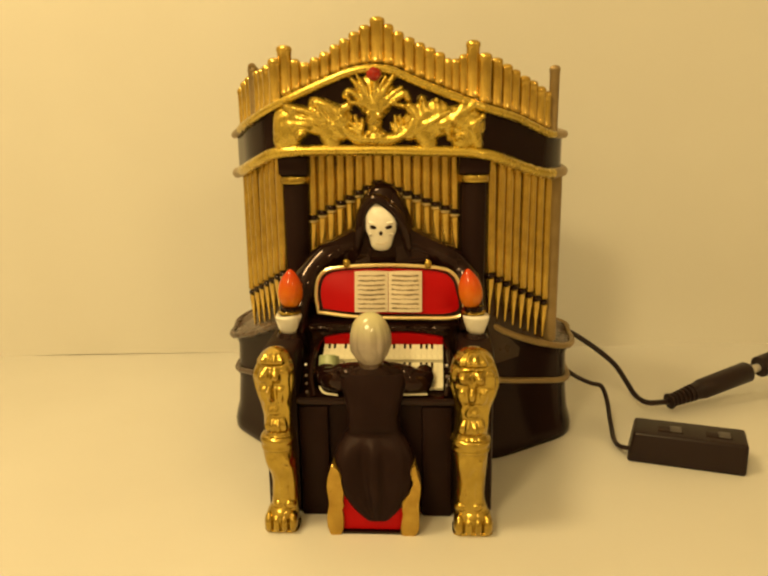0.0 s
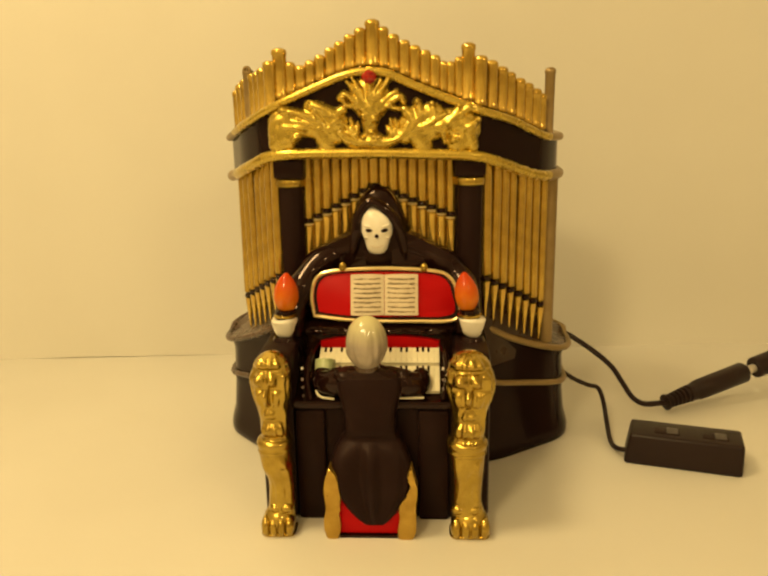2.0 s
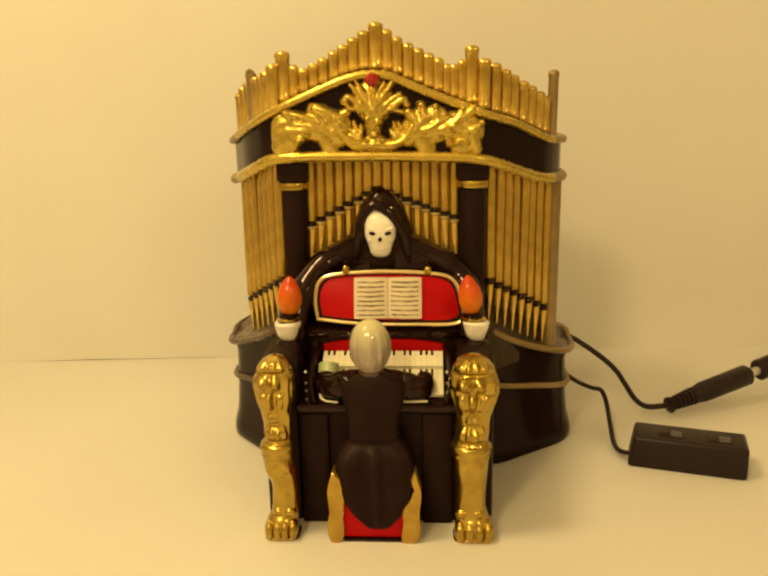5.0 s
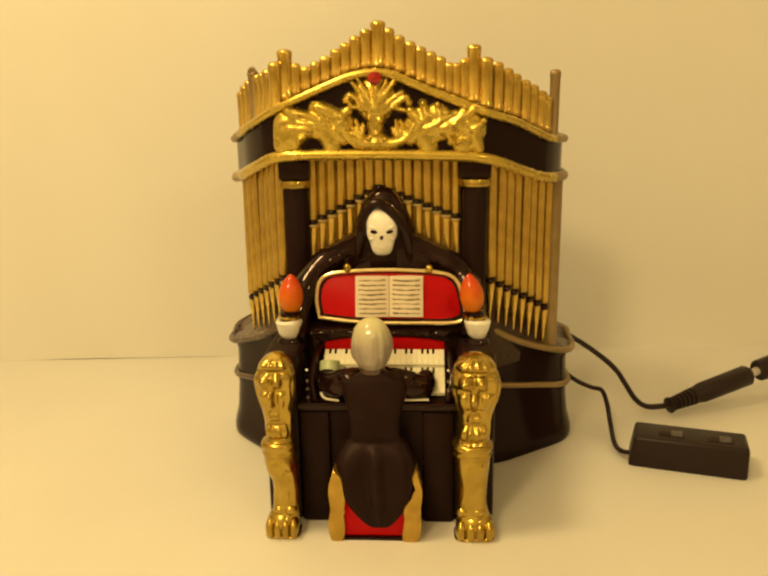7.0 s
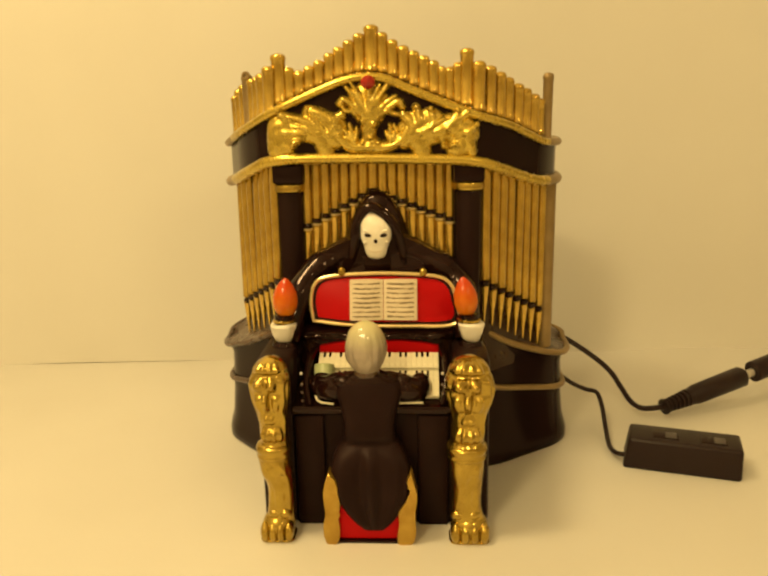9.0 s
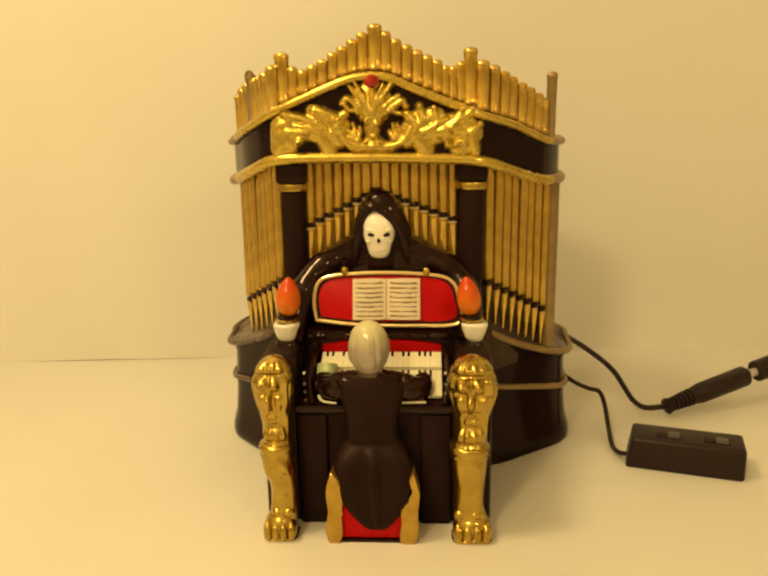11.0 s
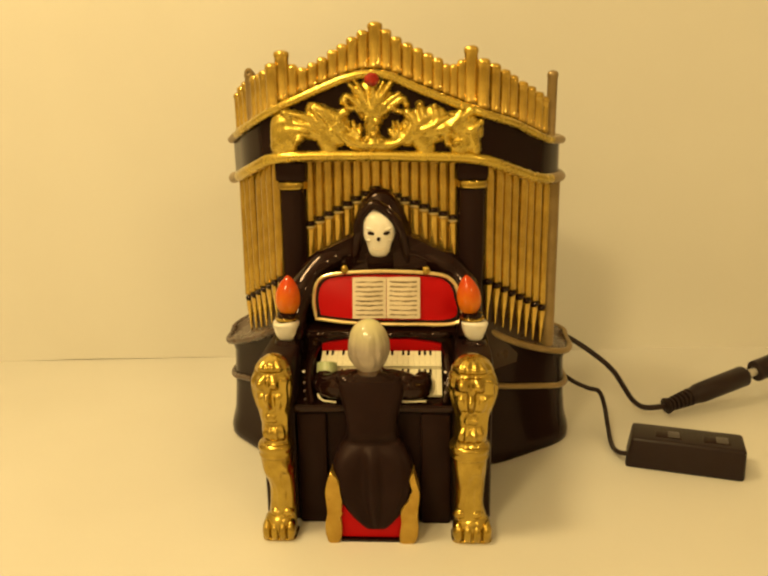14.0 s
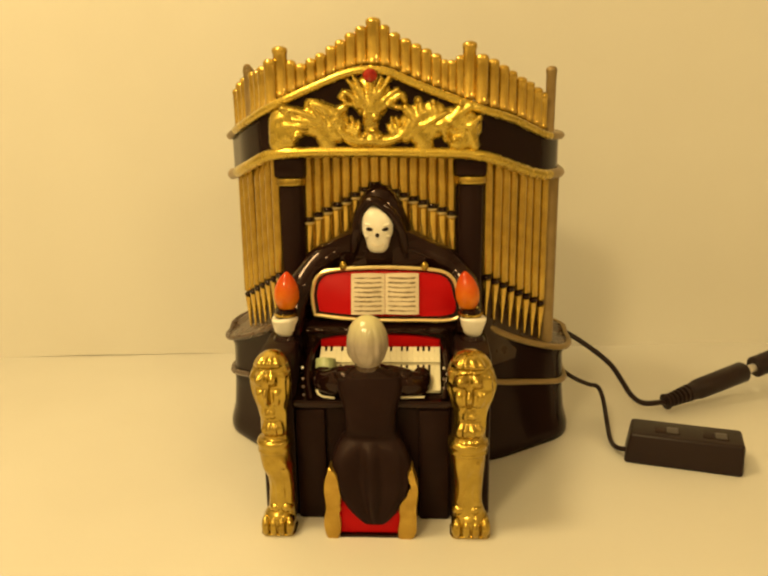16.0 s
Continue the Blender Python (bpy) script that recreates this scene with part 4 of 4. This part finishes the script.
def build_organist():
    """One plain mesh: grey head, coat, arms and tails."""
    cx = -0.0012
    # half-width, height, depth place, half-depth
    sect = [(0.0038, 0.0056, 0.0016, 0.0012), (0.0064, 0.0080, 0.0018, 0.0020), (0.0104, 0.0126, 0.0024, 0.0030), (0.0136, 0.0188, 0.0032, 0.0038), (0.0148, 0.0245, 0.0040, 0.0044),
            (0.0149, 0.0300, 0.0050, 0.0046), (0.0132, 0.0345, 0.0068, 0.0046), (0.0110, 0.0378, 0.0088, 0.0044), (0.0098, 0.0396, 0.0088, 0.0050), (0.0096, 0.0420, 0.0088, 0.0054), (0.0096, 0.0455, 0.0094, 0.0056),
            (0.0108, 0.0510, 0.0106, 0.0062), (0.0120, 0.0550, 0.0118, 0.0068), (0.0126, 0.0582, 0.0125, 0.0066), (0.0112, 0.0610, 0.0124, 0.0056), (0.0075, 0.0630, 0.0120, 0.0046), (0.0044, 0.0642, 0.0118, 0.0040)]
    sm = spline([(a, b, c) for a, b, c, _ in sect], 3)
    dp = spline([(d, 0, 0) for *_, d in sect], 3)
    segs = 96
    bm = bmesh.new()
    rings = []
    for p, d in zip(sm, dp):
        ring = []
        for k in range(segs):
            a = k * math.tau / segs
            x, y = math.cos(a), math.sin(a)
            q = (abs(x) ** 3.2 + abs(y) ** 3.2) ** (-1 / 3.2)
            fold = 0.0
            if p.y < 0.037 and y < 0:
                t = min(1, (0.037 - p.y) / 0.008) * min(1, (p.y - 0.006) / 0.008)
                fold = t * (0.0007 * math.cos(x * 9) - 0.0013 * math.exp(-((x + 0.24) / 0.10) ** 2) - 0.0012 * math.exp(-((x - 0.22) / 0.10) ** 2) - 0.0010 * math.exp(-((x - 0.72) / 0.07) ** 2))
            lean = 0.0014 * max(0, (0.036 - p.y) / 0.03)
            ring.append(bm.verts.new((cx + lean + x * q * p.x, p.z + y * q * d.x - fold - 0.0012 * min(1, max(0, (0.030 - p.y) / 0.008)), p.y)))
        rings.append(ring)
    for a, b in zip(rings, rings[1:]):
        for k in range(segs):
            bm.faces.new((a[k], a[(k + 1) % segs], b[(k + 1) % segs], b[k]))
    bm.faces.new(rings[0][::-1]), bm.faces.new(rings[-1])
    for f in bm.faces:
        if f.calc_center_median().z > 0.0612:
            f.material_index = 3
    for pts, rs in (([(-0.0060, 0.0135, 0.0588), (-0.0120, 0.0140, 0.0578), (-0.0168, 0.0150, 0.0566), (-0.0198, 0.0180, 0.0562), (-0.0194, 0.0215, 0.0580)], (0.0050, 0.0054, 0.0050, 0.0044, 0.0040)),
                    ([(0.0040, 0.0135, 0.0586), (0.0095, 0.0140, 0.0574), (0.0140, 0.0145, 0.0562), (0.0172, 0.0165, 0.0556), (0.0178, 0.0200, 0.0572)], (0.0052, 0.0055, 0.0050, 0.0044, 0.0036))):
        sp = spline(pts, 6)
        rr = [v.x * (1 + 0.02 * math.sin(0.9 * k)) for k, v in enumerate(spline([(r, 0, 0) for r in rs], 6))]
        tube(sp, rr, 18, bm=bm, mat=3)
        blob(bm, sp[-1], (rr[-1] * 1.02, 0.0034, rr[-1] * 0.95), 3)
    # puffed sleeve heads
    for c, r in (((-0.0104, 0.0112, 0.0606), (0.0046, 0.0036, 0.0026)), ((0.0058, 0.0112, 0.0606), (0.0042, 0.0036, 0.0028)), ((0.0112, 0.0130, 0.0598), (0.0036, 0.0034, 0.0030))):
        blob(bm, c, r, 3)
    # green-white cuff round one wrist
    cuff = bmesh.new()
    lathe([(0.0036, -0.0016), (0.0040, -0.0014), (0.0040, 0.0030), (0.0036, 0.0034), (0.0030, 0.0030)], 18, bm=cuff, mat=2)
    for v in cuff.verts:
        v.co = pose(-0.0194, 0.0225, 0.0596, -28, 0, 0) @ v.co
    for f in cuff.faces:
        f.material_index = 0
    part("cuff", cuff, CUFF, organ, "green-white cuff at one wrist of the organist")
    part("collar", lathe([(0.0046, 0.0634), (0.0048, 0.0642), (0.0047, 0.0650), (0.0042, 0.0658)], 20, 1, 0.95, centre=(-0.0021, 0.0112, 0)), BROWN, organ, "brownish neck band of the organist")
    # head with combed hair
    rings = []
    n = 26
    for j in range(n + 1):
        b = math.pi * (j / n)
        ring = []
        for k in range(72):
            a = k * math.tau / 72
            comb = 1 - 0.13 * max(0.0, (b - 1.7) / 1.44) + 0.12 * math.sin(b) ** 2 * noise.noise(Vector((6.0 * math.cos(a), 6.0 * math.sin(a), 0.9 * b + 0.6 * math.sin(3 * b)))) * (1 if b > 0.9 else 0.4)
            r = max(0.02, math.sin(b)) ** 0.92 * comb
            ring.append(bm.verts.new((-0.0021 + 0.0077 * r * math.cos(a), 0.0110 + 0.0076 * r * math.sin(a), 0.0737 + 0.0104 * math.cos(b))))
        rings.append(ring)
    faces = [bm.faces.new(rings[0]), bm.faces.new(rings[-1][::-1])]
    for a, b in zip(rings, rings[1:]):
        for k in range(72):
            faces.append(bm.faces.new((a[k], b[k], b[(k + 1) % 72], a[(k + 1) % 72])))
    for f in faces:
        f.material_index = 1
    part("organist", bm, [SATIN, HAIR, CUFF, BLACK], organ, "grey-haired organist in a black tailcoat, seen from behind", sharp=1.2)


build_organist()


def build_bench():
    sides = ([(-0.0163, 0.0290), (-0.0178, 0.0245), (-0.0184, 0.0197), (-0.0178, 0.0126), (-0.0188, 0.0074), (-0.0178, 0.0), (-0.0135, 0.0), (-0.0126, 0.0065), (-0.0132, 0.0118), (-0.0122, 0.0157), (-0.0130, 0.0215), (-0.0134, 0.0255)],
             [(0.0144, 0.0294), (0.0156, 0.0242), (0.0165, 0.0200), (0.0157, 0.0122), (0.0160, 0.0062), (0.0147, 0.0), (0.0091, 0.0), (0.0098, 0.0086), (0.0096, 0.0138), (0.0133, 0.0188), (0.0138, 0.0221), (0.0127, 0.0258)])
    bench = part("bench", block(-0.0150, 0.0004, 0.0012, 0.0122, 0.0130, 0.0240, 0.0008), RED, organ, "red organ bench with gilt scrolled sides")
    for pts in sides:
        outline = [(p.x, max(0.0, p.y)) for p in spline([(*p, 0) for p in pts + pts[:1]], 4)[:-1]]
        part("bench_side", slab(outline, -0.0016, 0.0050, bevel=0.0007), BENCH_GOLD, bench, "gilt scrolled bench side")
    part("foot_rail", block(-0.0130, -0.0006, 0.0, 0.0094, 0.0014, 0.0010), BLACK, bench)


build_bench()


# ---- cords and switch box ----
def build_switch_box():
    box = thing("switch_box", "small black plastic in-line switch box lying on white card", "switch box", (0.1080, 0.0610, 0))
    turn = pose(0, 0, 0, 0, 0, -15.9)
    bm = block(0, 0, 0, 0.0492, 0.0190, 0.0142, 0.0015, segs=3)
    for v in bm.verts:
        t = v.co.z / 0.0142
        v.co.x += (0.0492 - v.co.x) * 0.045 * t
        v.co.y += (0.0190 - v.co.y) * 0.06 * t
    part("housing", bm, PLASTIC, box, "black plastic housing", at=turn)
    for x in (0.0175, 0.0375):
        slot = part("slot", block(x - 0.0052, 0.0052, 0.0139, x + 0.0056, 0.0122, 0.01445, 0.0002), SATIN, box, "black switch slot", at=turn)
        part("button", block(x, 0.0056, 0.0140, x + 0.0048, 0.0118, 0.0148, 0.0003), GREY, slot, "greyish slide button")
    pts = spline([(0.0825, 0.1180, 0.0290), (0.0905, 0.1010, 0.0262), (0.0990, 0.1000, 0.0222), (0.1042, 0.1000, 0.0206), (0.1070, 0.0990, 0.0140), (0.1078, 0.0930, 0.0055),
                  (0.1062, 0.0780, 0.0030), (0.1068, 0.0680, 0.0040), (0.1110, 0.0640, 0.0050)], 7)
    part("cable", tube([Vector(p) - Vector((0.1080, 0.0610, 0)) for p in pts], 0.0011, 10), PLASTIC, box, "thin black cable")


build_switch_box()


def build_cords():
    a, b = Vector((0.1422, 0.1150, 0.0064)), Vector((0.1890, 0.1350, 0.0158))
    d = (b - a).normalized()
    q = d.to_track_quat("Z", "Y").to_matrix().to_4x4()
    length = (b - a).length
    cord = thing("power_cord", "black low-voltage cord with a ribbed socket, on white card", "power cord")
    pts = spline([(0.0840, 0.1240, 0.0445), (0.0925, 0.1160, 0.0425), (0.1050, 0.1130, 0.0345), (0.1135, 0.1120, 0.0270), (0.1190, 0.1115, 0.0190), (0.1245, 0.1115, 0.0110), (0.1310, 0.1120, 0.0070), tuple(a)], 7)
    part("cable", tube(pts, 0.00128, 10, flat=1.2), PLASTIC, cord, "thin twin black cable")
    at = Matrix.Translation(a) @ q
    part("socket", lathe([(0.0030, 0.013), (0.0038, 0.0150), (0.0042, 0.0175), (0.0046, 0.020), (0.0049, 0.0205), (0.0050, 0.034), (0.0051, length - 0.0008), (0.0046, length)], 20, power=2.6), PLASTIC, cord, "black moulded socket", at=at)
    for i in range(7):
        k = i * 0.0024
        r = 0.0042 if i == 0 else 0.0034 + 0.0002 * i
        part("strain_relief", lathe([(r * 0.8, k), (r, k + 0.0003), (r, k + 0.0012), (r * 0.68, k + 0.0014), (r * 0.68, k + 0.0024)], 14), PLASTIC, cord, at=at)
    part("pin", lathe([(0.0022, length - 0.0005), (0.0022, length + 0.0095)], 14), STEEL, cord, "bare steel pin of the joined plug", at=at)
    lead = thing("adapter_lead", "black plug and lead of a power adapter on white card", "power cord")
    part("plug", lathe([(0.0050, length + 0.0068), (0.0057, length + 0.0074), (0.0057, length + 0.026), (0.0046, length + 0.034), (0.0030, length + 0.042)], 18), PLASTIC, lead, "black moulded plug", at=at)
    e = a + d * (length + 0.041)
    pts = spline([tuple(e), (e.x + 0.02, e.y + 0.006, 0.020), (e.x + 0.05, e.y - 0.005, 0.0040), (e.x + 0.10, e.y - 0.04, 0.0016), (e.x + 0.18, e.y - 0.05, 0.0016)], 7)
    part("cable", tube(pts, 0.0015, 10), PLASTIC, lead, "thin black cable")


build_cords()
